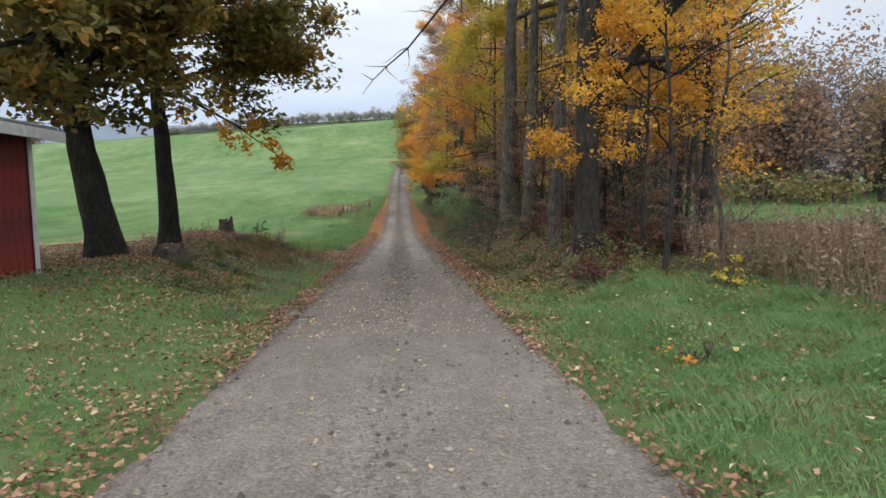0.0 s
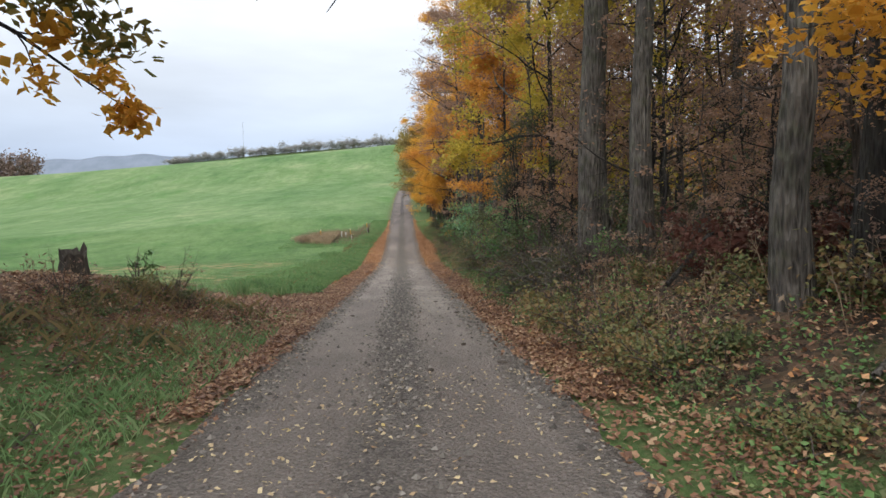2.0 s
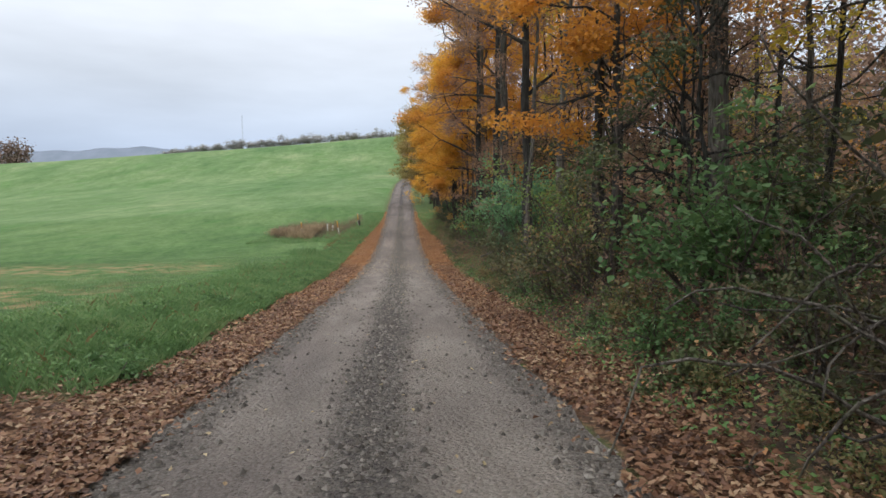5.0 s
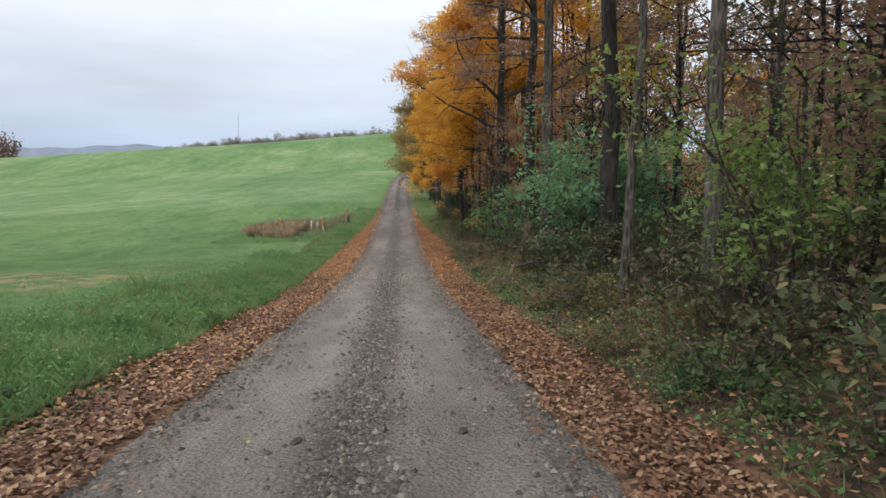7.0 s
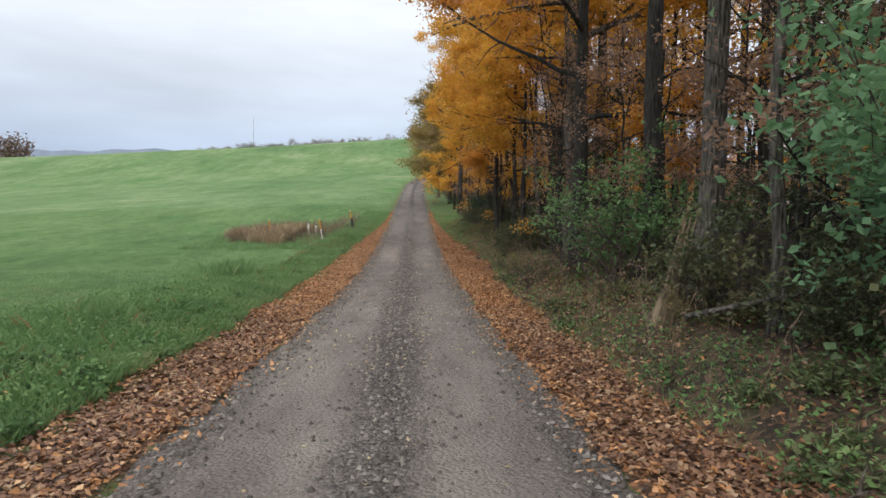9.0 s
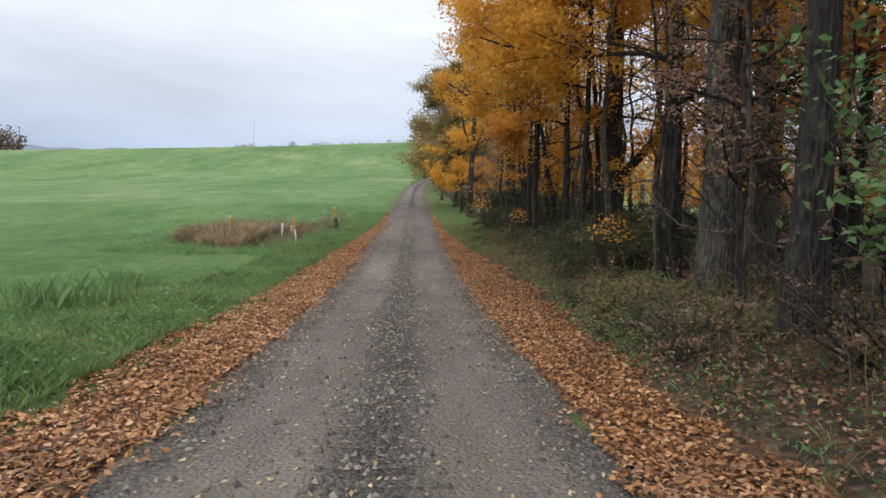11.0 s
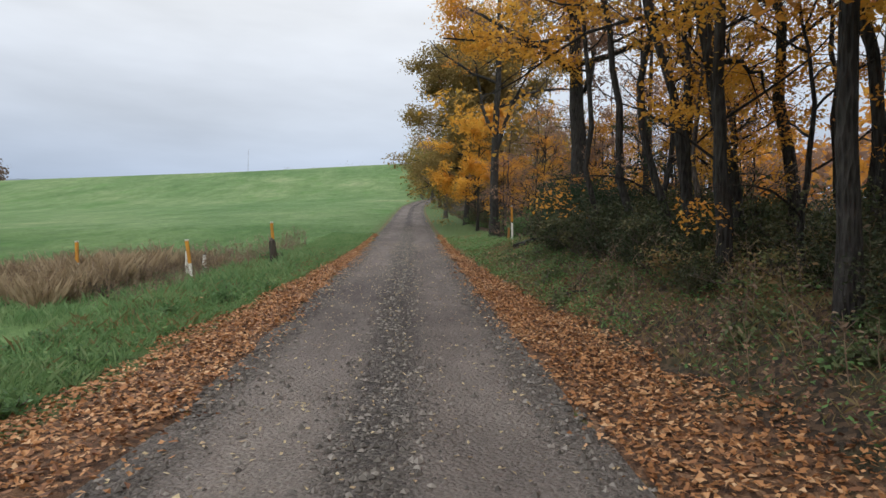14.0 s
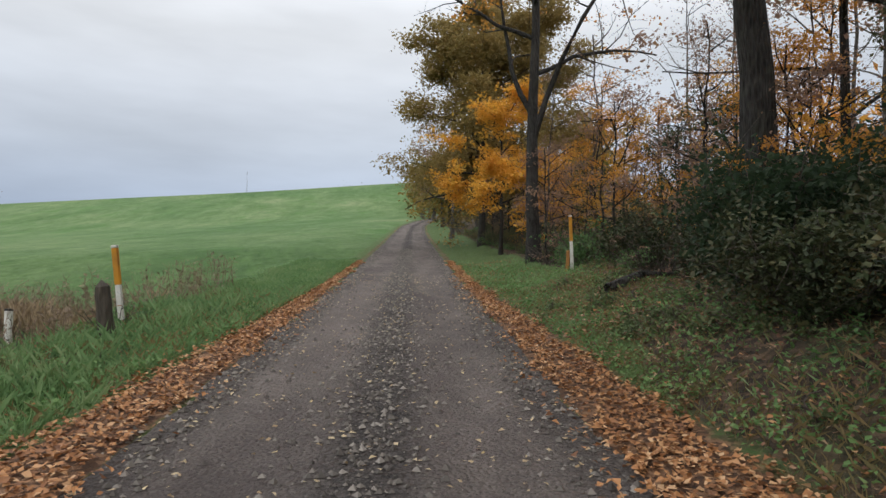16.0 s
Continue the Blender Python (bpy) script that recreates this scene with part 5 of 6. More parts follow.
for y0 in (-1.96, 1.96):
    bm = bmesh.new()
    vs = [bm.verts.new(p) for p in ((-1.9, y0, 2.05), (1.9, y0, 2.05), (0, y0, 2.4))]
    bm.faces.new(vs)
    r = bmesh.ops.extrude_face_region(bm, geom=bm.faces[:])
    bmesh.ops.translate(bm, verts=[g for g in r["geom"] if isinstance(g, bmesh.types.BMVert)], vec=(0, 0.05, 0))
    part("gable", bm, BARN_RED, shed)

# ---- ground cover ----


def scatter(rng, n, y0, y1, lo, hi, left=False, power=1.0):
    """Random spots beside the road; lo and hi are offsets from its middle, numbers or functions of y."""
    y = rng.uniform(y0, y1, n)
    a, b = (lo(y) if callable(lo) else lo), (hi(y) if callable(hi) else hi)
    d = a + (b - a) * rng.uniform(0, 1, n) ** power
    x = road_x(y) + np.where(left, -d, d)
    return x, y


def patchy(rng, x, y, scale, keep):
    """Keeps spots in drifts, with thin places between."""
    f = np.sin(x * scale + 2 * np.sin(y * scale * 0.6)) * np.sin(y * scale * 0.8 + 1.7 * np.sin(x * scale * 0.5))
    k = rng.uniform(0, 1, len(x)) < keep + (1 - keep) * (f > 0)
    return x[k], y[k]


def stuff(name, pile, mat, label, cat, smooth_=False):
    me = pile.mesh(name, smooth_)
    return tagged(part(name, me, mat), label, cat, kind="stuff")


def strip(y, left=False):
    a = np.interp(y, [0, 26, 36, 48, 60, 72, 80, 86, 92, 98, 104, 120], [0.25, 0.5, 0.8, 0.95, 0.9, 1.2, 1.3, 1.05, 0.7, 0.4, 0.25, 0.2])
    b = np.interp(y, [0, 26, 36, 48, 60, 68, 76, 82, 88, 92, 98, 104, 120], [0.25, 0.55, 0.75, 0.8, 0.8, 0.95, 1.35, 1.25, 0.85, 0.7, 0.4, 0.25, 0.2])
    return HALF + np.where(left, a, b)


def ragged(y, k):
    return 0.12 * np.sin(y * 2.3 + k) * np.sin(y * 0.71 + 2 * k) + 0.06 * np.sin(y * 6.1 + k)


def thinned(rng, x, y):
    k = (y < 86) | (rng.uniform(0, 1, len(y)) < np.interp(y, [86, 94, 112], [1.0, 0.4, 0.35]))
    return x[k], y[k]


def litter_pile(rng, sets, size, flat=2.2):
    p = Pile()
    for x, y, lift in sets:
        z = ground_z(x, y) + lift + rng.uniform(0, 0.035, len(x))
        v, q = leaves(rng, np.stack([x, y, z], 1), size, flat, 0.36, 0.72)
        p.add(v, q)
    return p


rng = np.random.default_rng(600)
sets, brown_sets, lawn_sets = [], [], []
for left in (True, False):
    brown_sets.append((*scatter(rng, 31000, 28, 66, lambda y: HALF - 0.05 + ragged(y, 1 + left), lambda y: strip(y, left) + 0.05 + ragged(y, 3 + left), left, 1.0), 0.01))
    sets.append((*scatter(rng, 3000, 50, 66, HALF - 0.12, lambda y: strip(y, left) + 0.1, left, 1.0), 0.012))
    sets.append((*thinned(rng, *scatter(rng, 40000, 64, 112, lambda y: HALF - 0.05 + ragged(y, 1 + left), lambda y: strip(y, left) + 0.05 + ragged(y, 3 + left), left, 0.95)), 0.01))
    sets.append((*patchy(rng, *scatter(rng, 3600, 56, 104, 1.2, HALF + 0.1, left, 0.4), 2.2, 0.4), 0.035))
    brown_sets.append((*patchy(rng, *scatter(rng, 1700, 30, 56, 1.2, HALF + 0.1, left, 0.4), 2.2, 0.4), 0.035))
    brown_sets.append((*patchy(rng, *scatter(rng, 2600, 12.5, 26, HALF - 0.15, HALF + 0.5, left, 1.3), 2.6, 0.35), 0.03))
    lawn_sets.append((*patchy(rng, *scatter(rng, 13000 if left else 2500, 13, 26, HALF, 7.5, left, 1.0), 1.1, 0.5), 0.04))
sets.append((*scatter(rng, 1300, 23.5, 43, 1.9, 5.0, False, 1.0), 0.1))
sets.append((*patchy(rng, *scatter(rng, 3000, 40, 110, lambda y: strip(y), lambda y: strip(y) + 1.6, False, 1.6), 2.0, 0.5), 0.05))
sets.append((*patchy(rng, *scatter(rng, 1500, 45, 100, lambda y: strip(y), lambda y: strip(y) + 1.2, True, 1.8), 2.0, 0.5), 0.05))
stuff("leaf_litter", litter_pile(rng, sets, 0.055), LITTER, "drifts of orange-brown fallen leaves along the road edges", "leaf litter")
lawn_sets.append((*patchy(rng, *scatter(rng, 11000, 23, 36, 2.3, 6.0, True, 1.0), 1.7, 0.5), 0.05))
stuff("leaf_litter", litter_pile(rng, lawn_sets, 0.05, 1.4), LITTER_BROWN, "small brown leaves strewn over lawn and mound", "leaf litter")
sets = brown_sets
x, y = scatter(rng, 46000, 30, 43, HALF - 0.1, 12.5, True, 1.25)
k = (y > 33.0 - 0.1 * (-x)) & (y < 41 + rng.normal(size=len(y)) * 0.8)
sets.append((x[k], y[k], 0.012))
x, y = scatter(rng, 30000, 24.5, 37, 2.9, 12, True)
x, y = patchy(rng, x, y, 1.1, 0.5)
sets.append((x, y, 0.03))
sets.append((*scatter(rng, 3500, 20, 36, HALF - 0.2, 2.5, False), 0.015))
sets.append((*scatter(rng, 2500, 22, 34, HALF - 0.2, 2.6, True), 0.015))
sets.append((*patchy(rng, *scatter(rng, 9000, 26, 100, 3.0, 7.5, False, 1.3), 1.3, 0.4), 0.04))
bank = [(*patchy(rng, *scatter(rng, 25000, 23.5, 43, 2.0, 5.6, False, 1.2), 2.3, 0.35), 0.03), (*scatter(rng, 3500, 24, 43, 2.2, 5.0, False, 1.1), 0.12)]
bank.append((*patchy(rng, *scatter(rng, 22000, 44, 101, lambda y: strip(y), lambda y: strip(y) + 2.9, False, 1.2), 1.9, 0.3), 0.07))
bank.append((*patchy(rng, *scatter(rng, 9000, 63, 76, 3.0, 6.4, False, 1.0), 1.9, 0.4), 0.07))
stuff("leaf_litter", litter_pile(rng, bank, 0.05, 1.3), LITTER_BROWN, "small brown leaves caught among the bank plants", "leaf litter")
stuff("leaf_litter", litter_pile(rng, sets, 0.06), LITTER_BROWN, "brown and tan fallen leaves covering the bank and drive", "leaf litter")
# scattered over the road and lawn
p = Pile()
for n_, y0, y1, w in ((200, 13, 24, 1.6), (1500, 21, 29.5, 1.7), (300, 29, 60, 1.7), (4300, 60, 106, 1.65)):
    y = rng.uniform(y0, y1, n_)
    u = rng.uniform(-w, w, n_)
    z = road_z(y) + road_top(u, y) + 0.006 + rng.uniform(0, 0.012, n_)
    v, q = leaves(rng, np.stack([road_x(y) + u, y, z], 1), 0.045, 2.6, 0.3, 0.6)
    p.add(v, q)
x, y = scatter(rng, 350, 13, 25, HALF, 8.5, True)
v, q = leaves(rng, np.stack([x, y, ground_z(x, y) + 0.05], 1), 0.055, 1.6, 0.4, 0.7)
p.add(v, q)
x, y = scatter(rng, 150, 13, 25, HALF, 6.5, False)
v, q = leaves(rng, np.stack([x, y, ground_z(x, y) + 0.09], 1), 0.06, 1.2, 0.4, 0.7)
p.add(v, q)
stuff("scattered_leaves", p, LITTER_PALE, "pale yellow and tan leaves scattered over road and lawn", "leaf litter")

# loose stones on the road
n_ = 48000
y = np.concatenate([rng.uniform(28, 122, n_ * 3 // 4), rng.uniform(13, 110, n_ // 4)])
pick = rng.uniform(0, 1, len(y))
u = np.where(pick < 0.46, rng.normal(size=len(y)) * 0.24, np.where(pick < 0.88, np.sign(rng.normal(size=len(y))) * (1.45 + rng.normal(size=len(y)) * 0.16), rng.uniform(-1.6, 1.6, len(y))))
u = np.clip(u, -1.75, 1.75)
r = 0.009 + 0.026 * rng.uniform(0, 1, len(y)) ** 2.2
c = np.stack([road_x(y) + u, y, road_z(y) + road_top(u, y) + r * 0.2], 1)
base = np.array([(1, 0, 0), (0, 1, 0), (-1, 0, 0), (0, -1, 0), (0, 0, 0.8), (0, 0, -0.6)])
az = rng.uniform(0, 6.28, len(y))
ca, sa = np.cos(az)[:, None], np.sin(az)[:, None]
b = base[None] * (r[:, None, None] * rng.uniform(0.6, 1.4, (len(y), 6, 1)))
v = np.stack([b[..., 0] * ca - b[..., 1] * sa, b[..., 0] * sa + b[..., 1] * ca, b[..., 2]], -1) + c[:, None]
tri = np.array([(0, 1, 4), (1, 2, 4), (2, 3, 4), (3, 0, 4)])
t = (np.arange(len(y))[:, None, None] * 6 + tri[None]).reshape(-1, 3)
GRAVEL = Mat("loose_gravel", 0.9)
GRAVEL.color(GRAVEL.ramp(GRAVEL.island(), (0.0, (0.07, 0.062, 0.055)), (0.6, (0.15, 0.134, 0.117)), (1.0, (0.29, 0.262, 0.23))))
stuff("loose_gravel", Pile().add(v.reshape(-1, 3), (), t), GRAVEL.m, "loose grey gravel along the road crown and edges", "gravel")


def grass(name, rng, sets, mat, label, cat="grass"):
    p = Pile()
    for x, y, h, w, bend in sets:
        v, q, t = blades(rng, np.stack([x, y, ground_z(x, y) - 0.01], 1), h, w, bend)
        p.add(v, q, t)
    return stuff(name, p, mat, label, cat)


rng = np.random.default_rng(700)
outer = lambda y: strip(y) + 0.02
outer_left = lambda y: strip(y, True) + 0.02
sets = []
x, y = patchy(rng, *scatter(rng, 46000, 41, 70, outer_left, lambda y: strip(y, True) + 2.8, True, 1.3), 1.5, 0.5)
sets.append((x, y, 0.15, 0.0085, 0.95))
x, y = patchy(rng, *scatter(rng, 36000, 70, 112, outer_left, lambda y: strip(y, True) + 2.4, True, 1.2), 1.5, 0.5)
sets.append((x, y, 0.15, 0.009, 0.95))
x, y = scatter(rng, 24000, 42, 100, 3.2, 11, True, 1.9)
sets.append((x, y, 0.085, 0.008, 0.8))
x, y = patchy(rng, *scatter(rng, 66000, 12.5, 25.2, HALF + 0.0, 6.6, False, 0.95), 1.6, 0.6)
sets.append((x, y, 0.085 + 0.045 * np.sin(x * 2.3 + 1.3 * np.sin(y * 1.7)) * np.sin(y * 2.1), 0.0055, 0.7))
cx, cy = scatter(rng, 420, 12.5, 25.2, HALF + 0.25, 6.6, False)
pick = rng.integers(0, 420, 26000)
tuft = 0.10 + 0.12 * rng.uniform(0, 1, 420)
x, y = cx[pick] + rng.normal(size=26000) * 0.075, cy[pick] + rng.normal(size=26000) * 0.075
sets.append((x, y, tuft[pick] * 0.65, 0.0055, 0.9))
x, y = scatter(rng, 38000, 12.5, 25, HALF + 0.1, 8.5, True, 1.0)
sets.append((x, y, 0.05, 0.0055, 0.9))
x, y = patchy(rng, *scatter(rng, 3800, 40, 70, outer, lambda y: strip(y) + 1.3, False, 1.2), 1.7, 0.1)
sets.append((x, y, 0.085, 0.006, 1.1))
x, y = patchy(rng, *scatter(rng, 3600, 68, 112, outer, lambda y: strip(y) + np.interp(y, [68, 84, 92, 97, 102], [1.7, 1.6, 1.6, 2.0, 2.8]), False, 1.0), 1.4, 0.15)
sets.append((x, y, 0.085, 0.0065, 1.05))
x, y = patchy(rng, *scatter(rng, 8000, 22, 33, HALF + 0.3, 3.3, True, 1.3), 1.3, 0.3)
sets.append((x, y, 0.13, 0.005, 0.9))
grass("verge_grass", rng, sets, GRASS, "lush green grass on the verges and lawn")
sets = []
x, y = patchy(rng, *scatter(rng, 900, 29, 36.5, 2.6, 4.6, True, 1.0), 1.2, 0.2)
sets.append((x, y, 0.24, 0.005, 1.1))
x, y = patchy(rng, *scatter(rng, 7000, 12.5, 25.2, HALF + 0.1, 6.4, False, 0.9), 1.9, 0.25)
sets.append((x, y, 0.1, 0.005, 1.2))
x, y = patchy(rng, *scatter(rng, 15000, 44, 110, lambda y: strip(y) + 0.1, lambda y: strip(y) + 2.2, False, 1.0), 1.9, 0.25)
sets.append((x, y, 0.085, 0.005, 1.3))
x, y = patchy(rng, *scatter(rng, 7000, 84, 101, lambda y: strip(y, True) + 0.1, lambda y: strip(y, True) + 3.2, True, 1.0), 1.6, 0.25)
sets.append((x, y, 0.15, 0.006, 1.0))
x, y = patchy(rng, *scatter(rng, 1500, 41, 90, lambda y: strip(y) + 0.6, lambda y: strip(y) + 3, True, 1.0), 1.2, 0.1)
sets.append((x, y, 0.2, 0.006, 0.9))
x, y = patchy(rng, *scatter(rng, 13000, 82, 101, lambda y: strip(y) + 0.1, 5.4, False, 1.0), 1.5, 0.3)
sets.append((x, y, 0.11, 0.005, 1.25))
grass("dry_grass", rng, sets, GRASS_DRY, "straw-coloured dry grass among the verges")

HERB = leaf_mat("verge_herb", (0.065, 0.13, 0.042), (0.11, 0.215, 0.07), (0.165, 0.28, 0.095), (0.25, 0.31, 0.13), share=0.35, patch=0.7)
rng = np.random.default_rng(710)
p = Pile()
for n_, y0, y1, lo, hi, left, lift in ((40000, 41, 72, outer_left, lambda y: strip(y, True) + 3.2, True, 0.2), (22000, 72, 110, outer_left, lambda y: strip(y, True) + 2.2, True, 0.17), (14000, 12.5, 26, HALF + 0.3, 6.5, False, 0.13),
                                        (5000, 22, 37, HALF + 0.4, 5.0, True, 0.08), (36000, 42, 108, outer, lambda y: strip(y) + 2.3, False, 0.2),
                                        (8000, 25, 43, 2.25, 4.6, False, 0.22), (7000, 84, 104, outer, 5.0, False, 0.16)):
    x, y = patchy(rng, *scatter(rng, n_, y0, y1, lo, hi, left, 1.15), 2.1, 0.3)
    v, q = leaves(rng, np.stack([x, y, ground_z(x, y) + rng.uniform(0.01, lift, len(x))], 1), 0.052, 0.9, 0.3, 0.6)
    p.add(v, q)
stuff("verge_herbs", p, HERB, "low broad-leaved green herbs in the verges", "herbs")

# tall green grass at the field edge
rng = np.random.default_rng(720)
for k, (x0, y0, h) in enumerate(((-4.5, 40.0, 0.55), (-3.6, 40.6, 0.45), (-6.2, 40.4, 0.45), (-5.6, 71.5, 0.6), (-5.1, 72.1, 0.5), (-6.3, 72.4, 0.5), (-5.4, 57.5, 0.5), (-7.3, 40.6, 0.45), (-6.4, 76.5, 0.55), (-7.1, 77.2, 0.6), (-4.5, 62.0, 0.4))):
    n_ = 110
    x, y = x0 + rng.normal(size=n_) * 0.22, y0 + rng.normal(size=n_) * 0.22
    p = Pile()
    v, q, t = blades(rng, np.stack([x - x0, y - y0, ground_z(x, y) - float(ground_z(x0, y0)) - 0.02], 1), h * 0.8, 0.007, 0.5)
    ob = part("grass_tuft", p.add(v, q, t), GRASS, loc=on_ground(x0, y0))
    tagged(ob, "tall upright tuft of green grass at the field edge", "grass tuft", "grass tufts", "stuff")

# dead weeds: stalks with side shoots and seed heads


def weeds(name, rng, x, y, h, mat, label, shoots=4, leafy=6, size=0.07):
    p = Pile()
    z = ground_z(x, y) - 0.02
    for xi, yi, zi in zip(x, y, z):
        hh = h * rng.uniform(0.55, 1.15)
        st = bent(rng, (xi, yi, zi), (rng.normal() * 0.12, rng.normal() * 0.12, 1), hh, 4, 0.07)
        tube(p, st, [0.007, 0.006, 0.005, 0.004, 0.003], 3)
        for j in range(shoots):
            b = bent(rng, st[rng.integers(2, 5)], (rng.normal() * 0.6, rng.normal() * 0.6, 0.9), hh * 0.22, 2, 0.15)
            tube(p, b, [0.004, 0.003, 0.002], 3)
        if leafy:
            c = st[rng.integers(1, 5, leafy)] + rng.normal(size=(leafy, 3)) * 0.06
            v, q = leaves(rng, c, size, 0.1, 0.3, 0.4)
            p.add(v, q)
    return stuff(name, p, mat, label, "weeds")


rng = np.random.default_rng(730)
x, y = rng.uniform(5.7, 12, 2000), rng.uniform(17.5, 26.0, 2000)
k = x > 5.9 + 0.25 * np.sin(y * 2.0)
weeds("dead_weeds", rng, x[k], y[k], 1.12, WEED, "tall grey-brown dead weeds at the field edge", 3, 9, 0.09)
a_, r_ = rng.uniform(0, 6.28, 420), rng.uniform(0, 1, 420) ** 0.75
x, y = -8.4 + 4.2 * r_ * np.cos(a_), 95.8 + 5.6 * r_ * np.sin(a_)
k = x < -5.4
k &= (x < -8.2) | (y > 98.4)
x, y = np.concatenate([x[k], rng.uniform(-12, -4.3, 420), rng.uniform(-8.3, -4.6, 160), rng.uniform(-12.6, -9.6, 260)]), np.concatenate([y[k], rng.uniform(98.4, 102.0, 420), rng.uniform(91, 97, 160), rng.uniform(93.5, 99, 260)])
weeds("dead_weeds", rng, x, y, 0.78, WEED, "patch of brown dead weeds beside the posts", 4, 11, 0.07)
rng = np.random.default_rng(731)
sets = []
for k in range(150):
    a_, r_ = rng.uniform(0, 6.28), rng.uniform(0, 1) ** 0.55
    r_ *= 1 + 0.18 * math.sin(a_ * 3 + 1) + 0.1 * math.sin(a_ * 5)
    cx, cy = -8.5 + 4.3 * r_ * math.cos(a_), 95.2 + 6.0 * r_ * math.sin(a_)
    n_ = int(rng.uniform(120, 300))
    x, y = cx + rng.normal(size=n_) * 0.38, cy + rng.normal(size=n_) * 0.38
    k = (x < -4.9) & ((y > 95.2) | (x < -6.9)) & (y > 88.5 - 0.85 * (x + 6)) & ((x < -8.3) | (y > 98.6))
    sets.append((x[k], y[k], (0.20 + 0.38 * max(0.0, 1 - r_ ** 2) + 0.28 * rng.uniform(0, 1) ** 2.5), 0.0035, 0.55))
grass("dry_grass", rng, sets, leaf_mat("dry_reed", (0.13, 0.095, 0.06), (0.25, 0.185, 0.11), (0.41, 0.32, 0.205), (0.51, 0.42, 0.285), share=0.3, patch=1.3), "thick patch of tan dry reeds in the field hollow")
rng = np.random.default_rng(732)
x, y = patchy(rng, rng.uniform(-13.5, -3.2, 20000), rng.uniform(88.5, 101, 20000), 1.4, 0.25)
k = ((x > -5.0) | (y < 90.5)) | (rng.uniform(0, 1, len(x)) < 0.3)
x, y = x[k], y[k]
grass("rank_grass", rng, [(x, y, 0.24, 0.01, 0.8)], GRASS, "rank green grass round the marker posts")
rng = np.random.default_rng(733)
x, y = rng.uniform(-7.6, -3.0, 70), rng.uniform(29, 36, 70)
weeds("dead_weeds", rng, x, y, 0.32, WEED, "low brown weeds on the mound slope", 3, 10, 0.07)
spots = []
for k in range(62):
    x, y = rng.uniform(-5.0, -2.7), rng.uniform(22.5, 36.2)
    spots.append((x, y, ("low", "low2", "low")[k % 3], rng.uniform(0, 360), rng.uniform(0.6, 1.1)))
for k in range(112):
    y = rng.uniform(43, 100)
    spots.append((strip(y) + 0.12 + 2.3 * rng.uniform(0, 1), y, ("low", "low2")[k % 2], rng.uniform(0, 360), rng.uniform(0.8, 1.4)))
for k in range(44):
    x, y = rng.uniform(3.0, 5.4), rng.uniform(87.5, 101)
    spots.append((x, y, ("low", "low2")[k % 2], rng.uniform(0, 360), rng.uniform(0.6, 1.2)))
for k in range(80):
    x, y = 2.3 + 3.0 * rng.uniform(0, 1) ** 1.3, rng.uniform(23.6, 42)
    spots.append((x, y, ("low", "low2", "low")[k % 3], rng.uniform(0, 360), rng.uniform(0.6, 1.15)))
kinds_along({"low": lambda loc: shrub("ground_ivy", "low mat of dull green and brown leaves on the bank", loc, 0.34, 0.6, LEAF_IVY, 341, 4, 640, 0.052, 0.08, category="ground cover", group="low plants on the banks", rise=0.5),
             "low2": lambda loc: shrub("ground_ivy", "low grey-green leafy weeds on the bank", loc, 0.38, 0.5, LEAF_IVY, 342, 4, 620, 0.048, 0.08, category="ground cover", group="low plants on the banks", rise=0.6)}, spots)
x, y = rng.uniform(2.9, 4.6, 420), rng.uniform(26, 88, 420)
weeds("dead_weeds", rng, x, y, 0.7, WEED, "thin brown weeds along the wood edge", 4, 8, 0.07)

shrub("seedling", "small seedling with bright orange leaves in the grass", on_ground(3.15, 19.1, 0.02), 0.38, 0.2, LEAF_ORANGE, 351, 7, 150, 0.05, 0.06, category="seedling")
shrub("seedling", "small yellow-green weed at the grass edge", on_ground(5.2, 22.6, 0.02), 0.7, 0.45, LEAF_YELLOWGREEN, 352, 7, 260, 0.07, 0.08, category="seedling")

# ---- far woods and skyline ----


def crowns(rng, spots, leaf_size, per, slim=0.8):
    """Far trees: short trunks with uneven crowns of broad leaf clumps."""
    p, tr = Pile(), Pile()
    for x, y, h, w in spots:
        z = float(ground_z(x, y))
        tube(tr, [(x, y, z - 0.5), (x, y, z + h * 0.5)], [w * 0.05, w * 0.03], 5)
        lobes = rng.normal(size=(11, 3)) * np.array([w * 0.26, w * 0.26, 0]) + np.array([x, y, z])
        lobes[:, 2] += h * np.linspace(0.22, 0.82, 11)
        c = lobes[rng.integers(0, 11, per)] + rng.normal(size=(per, 3)) * np.array([w * 0.14, w * 0.14, h * 0.085])
        v, q = leaves(rng, c, leaf_size, 0.3, 0.3, slim)
        p.add(v, q)
    return p, tr


def far_wood(name, rng, spots, leaf_size, per, mat, label, slim=0.8):
    p, tr = crowns(rng, spots, leaf_size, per, slim)
    top = new(name)
    tagged(top, label, "far woods", kind="stuff")
    tagged(part("foliage", p, mat, top), kind="stuff")
    tagged(part("trunkwork", tr, BARK, top), kind="stuff")


def rise_to(x, y, z):
    return max(6.0, z - float(ground_z(x, y)))


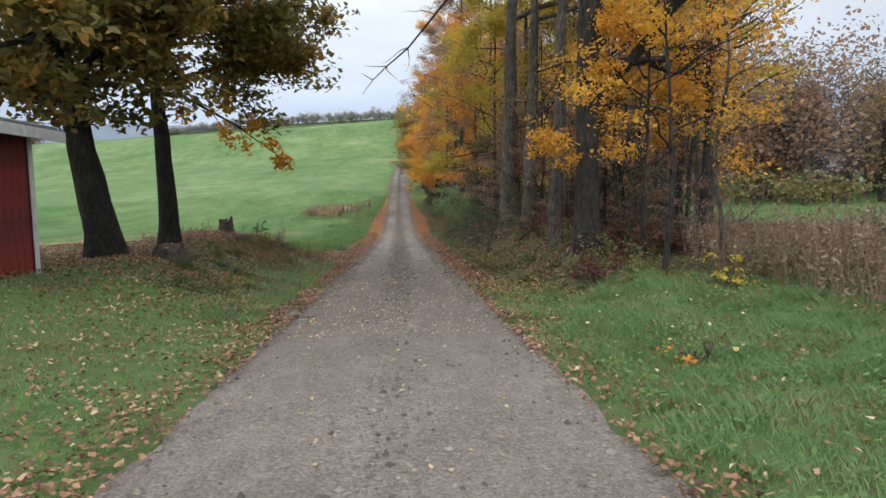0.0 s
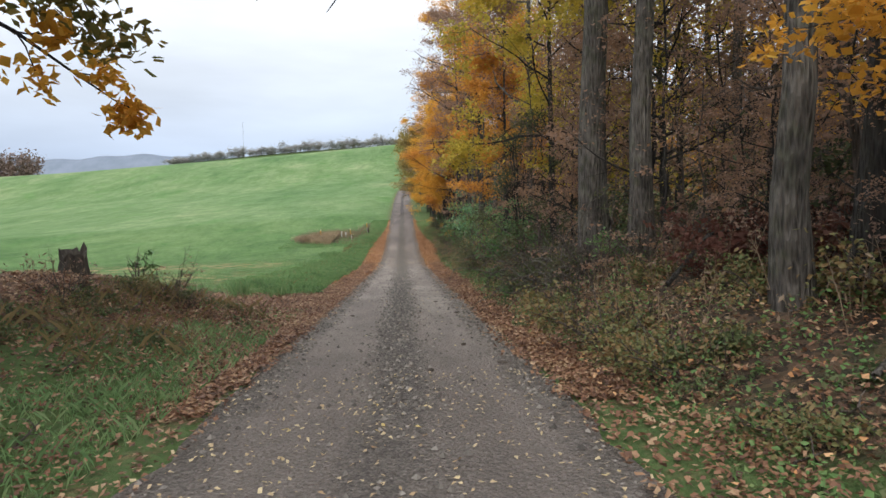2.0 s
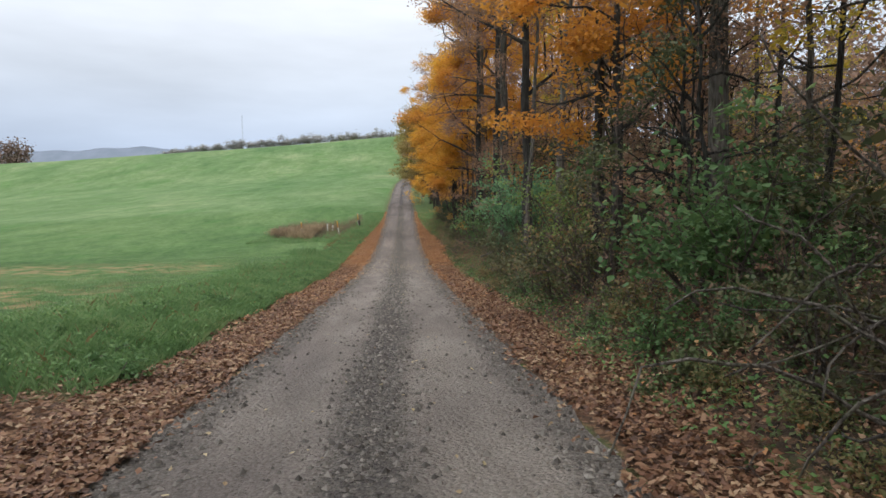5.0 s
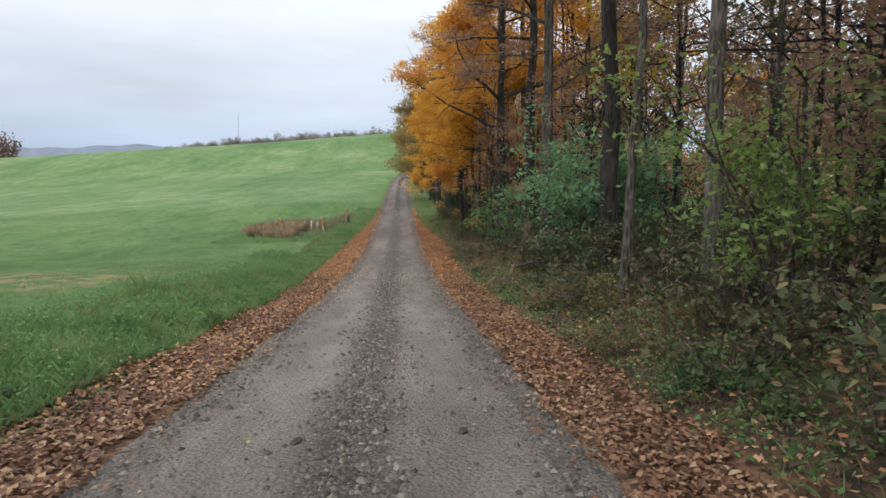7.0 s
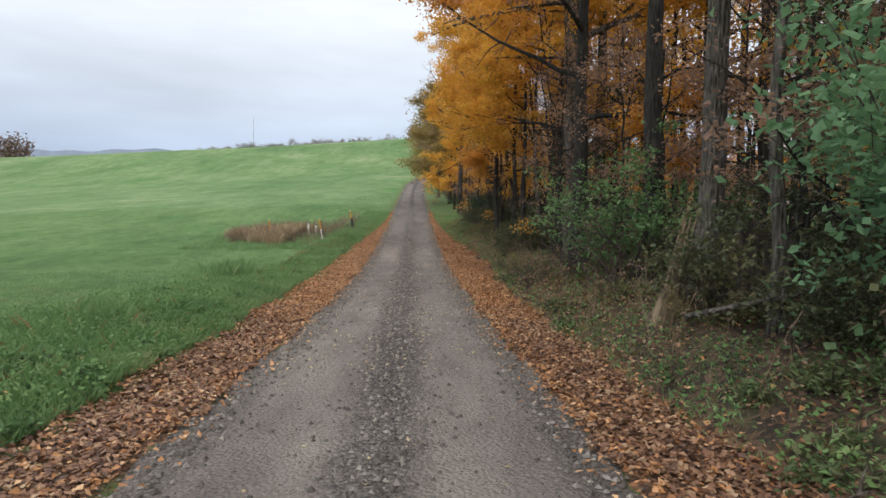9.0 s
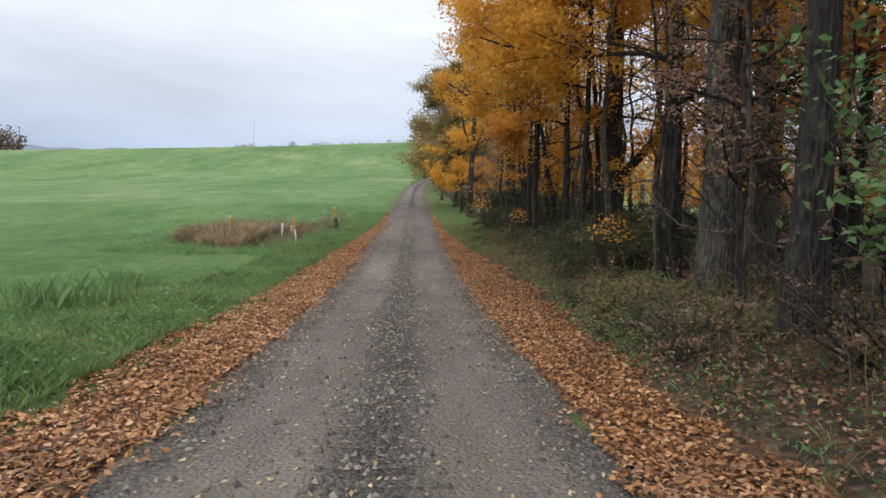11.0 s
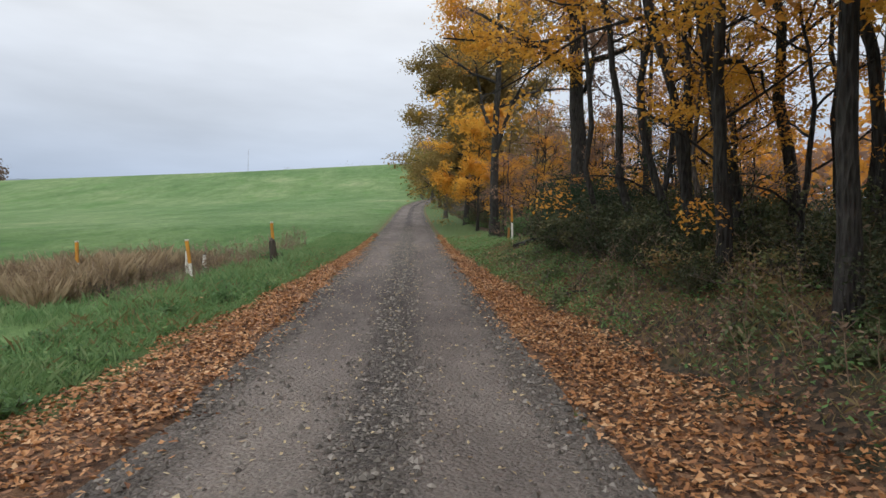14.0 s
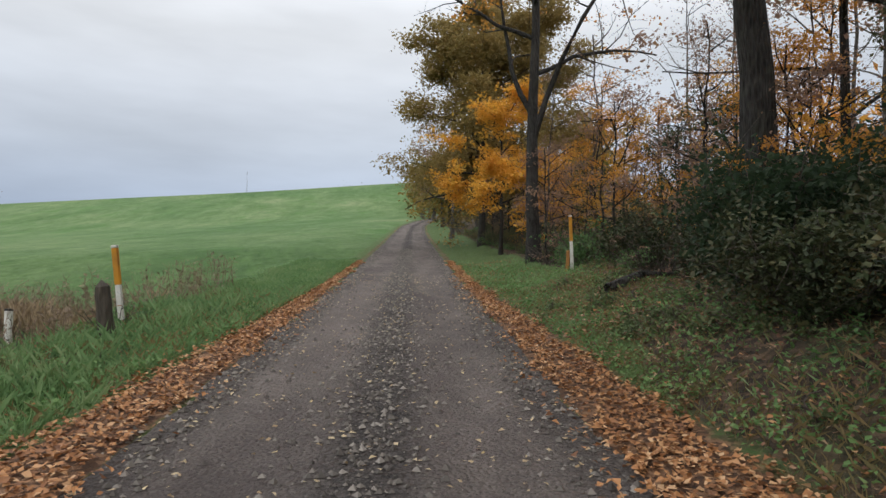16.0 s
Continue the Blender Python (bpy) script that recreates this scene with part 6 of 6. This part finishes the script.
FAR_BROWN = leaf_mat("far_brown_foliage", (0.15, 0.115, 0.10), (0.20, 0.145, 0.125), (0.24, 0.165, 0.13), (0.20, 0.165, 0.135), share=0.2, patch=0.05)
rng = np.random.default_rng(800)
far_wood("far_wood", rng, [(x, y, rise_to(x, y, 52.5 + rng.normal() * 1.2), 11) for x, y in zip(rng.uniform(-345, -250, 56), rng.uniform(440, 470, 56))], 1.6, 330, FAR_BROWN, "brown far wood on the field's skyline")
spots = [(x * 1.29, 560 + rng.normal() * 3, rise_to(x * 1.29, 560, z * 1.295 - 0.4), 10) for x, z in ((-47, 53.6), (-43, 54.6), (-39, 54.8), (-34, 54.2), (-28, 54.8), (-23, 55.6), (-18, 55.2), (-12, 55.6), (-7, 56.4))]
far_wood("far_wood", rng, spots, 1.1, 460, LEAF_DARK, "dark green far bushes on the crest")
# a farther rise with its treeline
fx = np.linspace(-900, 400, 90)
fz = np.interp(fx, [-900, -420, -337, -220, -130, -22, 400], [60, 82, 90, 100, 106, 111, 112])
V = np.concatenate([np.stack([fx, np.full(90, 950.0), fz], 1), np.stack([fx, np.full(90, 760.0), np.full(90, 0.0)], 1), np.stack([fx, np.full(90, 1300.0), np.full(90, 0.0)], 1)])
i = np.arange(89)
Q = np.concatenate([np.stack([i + 90, i + 91, i + 1, i], 1), np.stack([i, i + 1, i + 181, i + 180], 1)])
tagged(part("far_rise", mesh_of("far_rise", V, [Q], True), GROUND), "grassy far rise behind the hill", "hill", kind="structure")
p, tr = Pile(), Pile()
for x in np.linspace(-345, 10, 74):
    x = x + rng.normal() * 3
    z = float(np.interp(x, fx, fz))
    h, w = (12.5 + rng.normal() * 2.2) * np.interp(x, [-345, -300, -180, 10], [0.6, 1.0, 1.0, 1.2]), 15
    tube(tr, [(x, 950, z - 1), (x, 950, z + h * 0.5)], [0.5, 0.3], 5)
    lobes = rng.normal(size=(7, 3)) * np.array([w * 0.3, w * 0.2, h * 0.18]) + np.array([x, 950, z + h * 0.42])
    c = lobes[rng.integers(0, 7, 420)] + rng.normal(size=(420, 3)) * np.array([w * 0.13, w * 0.13, h * 0.13])
    v, q = leaves(rng, c, 1.5, 0.3, 0.3, 0.8)
    p.add(v, q)
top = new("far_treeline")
tagged(top, "far treeline behind the hill crest, greyed for haze", "far woods", kind="stuff")
tagged(part("foliage", p, FAR_LEAF_HAZED, top), kind="stuff")
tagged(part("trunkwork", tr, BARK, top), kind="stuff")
# wood across the right-hand field
spots = [(x, y, 19 + rng.normal() * 3, 9) for x, y in zip(np.concatenate([rng.uniform(26, 130, 64), rng.uniform(20, 80, 30)]), np.concatenate([rng.uniform(80, 112, 64), rng.uniform(112, 150, 30)]))]
spots = [s for s in spots if s[0] > 1.0 * (s[1] - 70)]
BARE = leaf_mat("bare_twigwork", (0.07, 0.058, 0.052), (0.11, 0.09, 0.08), (0.15, 0.12, 0.10), (0.20, 0.15, 0.10), share=0.2, patch=0.1)
far_wood("far_wood", rng, spots[:44], 0.8, 1700, BARE, "grey-brown nearly bare wood across the field", 0.2)
far_wood("far_wood", rng, spots[14:44], 0.5, 700, LEAF_OLIVE, "thin olive and tan leaves of the wood across the field")
far_wood("far_wood", rng, spots[44:], 0.55, 1400, LEAF_RUSSET, "brown autumn wood across the field")
spots = [(x, 77 + rng.normal() * 3, 2.6 + rng.uniform(0, 2), 5) for x in np.linspace(18, 130, 46)]
rim = [(x, y, 6.5 + rng.normal() * 1.2, 7) for x, y in zip(rng.uniform(17, 75, 52), rng.uniform(98, 138, 52))]
far_wood("far_wood", rng, rim[:18], 0.45, 750, LEAF_ORANGE, "low orange trees along the lower field")
far_wood("far_wood", rng, rim[18:], 0.45, 750, LEAF_RUSSET, "low brown trees along the lower field")
far_wood("far_hedge", rng, spots, 0.4, 300, LEAF_BRAMBLE, "dull brown hedge at the far field edge")
spots = [(rng.uniform(3.0, 20), y, 11 + rng.normal() * 2, 6) for y in rng.uniform(140, 205, 45)] + [(rng.uniform(0.5, 30), y, 12 + rng.normal() * 2, 7) for y in rng.uniform(206, 330, 60)]
far_wood("far_wood", rng, spots, 0.5, 560, LEAF_OAK, "olive-brown wood climbing the hill beside the road")

# radio mast
top = new("radio_mast")
mx, my = -281.0, 1130.0
top.location = on_ground(mx, my)
tagged(top, "thin distant lattice radio mast above the hill", "mast")
mh = 178 - top.location.z
for k in range(3):
    a = k * 2.094
    p = Pile()
    tube(p, [(1.0 * math.cos(a), 1.0 * math.sin(a), 0), (0.5 * math.cos(a), 0.5 * math.sin(a), mh)], [0.16, 0.10], 5)
    part("leg", p, STEEL, top)
for k in range(24):
    p = Pile()
    z0, z1 = mh * k / 24, mh * (k + 1) / 24
    a = k * 2.094
    tube(p, [(0.9 * math.cos(a), 0.9 * math.sin(a), z0), (0.9 * math.cos(a + 2.094), 0.9 * math.sin(a + 2.094), z1)], [0.07, 0.07], 4)
    part("brace", p, STEEL, top)

# distant ridge, its air haze put into the HILL colour
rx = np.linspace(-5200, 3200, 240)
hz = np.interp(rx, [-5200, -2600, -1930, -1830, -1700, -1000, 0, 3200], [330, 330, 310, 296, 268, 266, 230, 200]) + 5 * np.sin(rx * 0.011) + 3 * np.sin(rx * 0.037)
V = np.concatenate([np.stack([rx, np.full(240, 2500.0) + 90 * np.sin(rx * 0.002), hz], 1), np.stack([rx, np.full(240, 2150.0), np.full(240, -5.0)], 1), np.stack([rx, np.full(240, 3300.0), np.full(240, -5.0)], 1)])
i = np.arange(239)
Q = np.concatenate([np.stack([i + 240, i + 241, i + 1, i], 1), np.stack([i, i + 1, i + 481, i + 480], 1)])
tagged(part("backdrop", mesh_of("backdrop", V, [Q], True), HILL), "wooded ridge on the horizon, coloured blue-grey for haze", "hills", kind="structure")
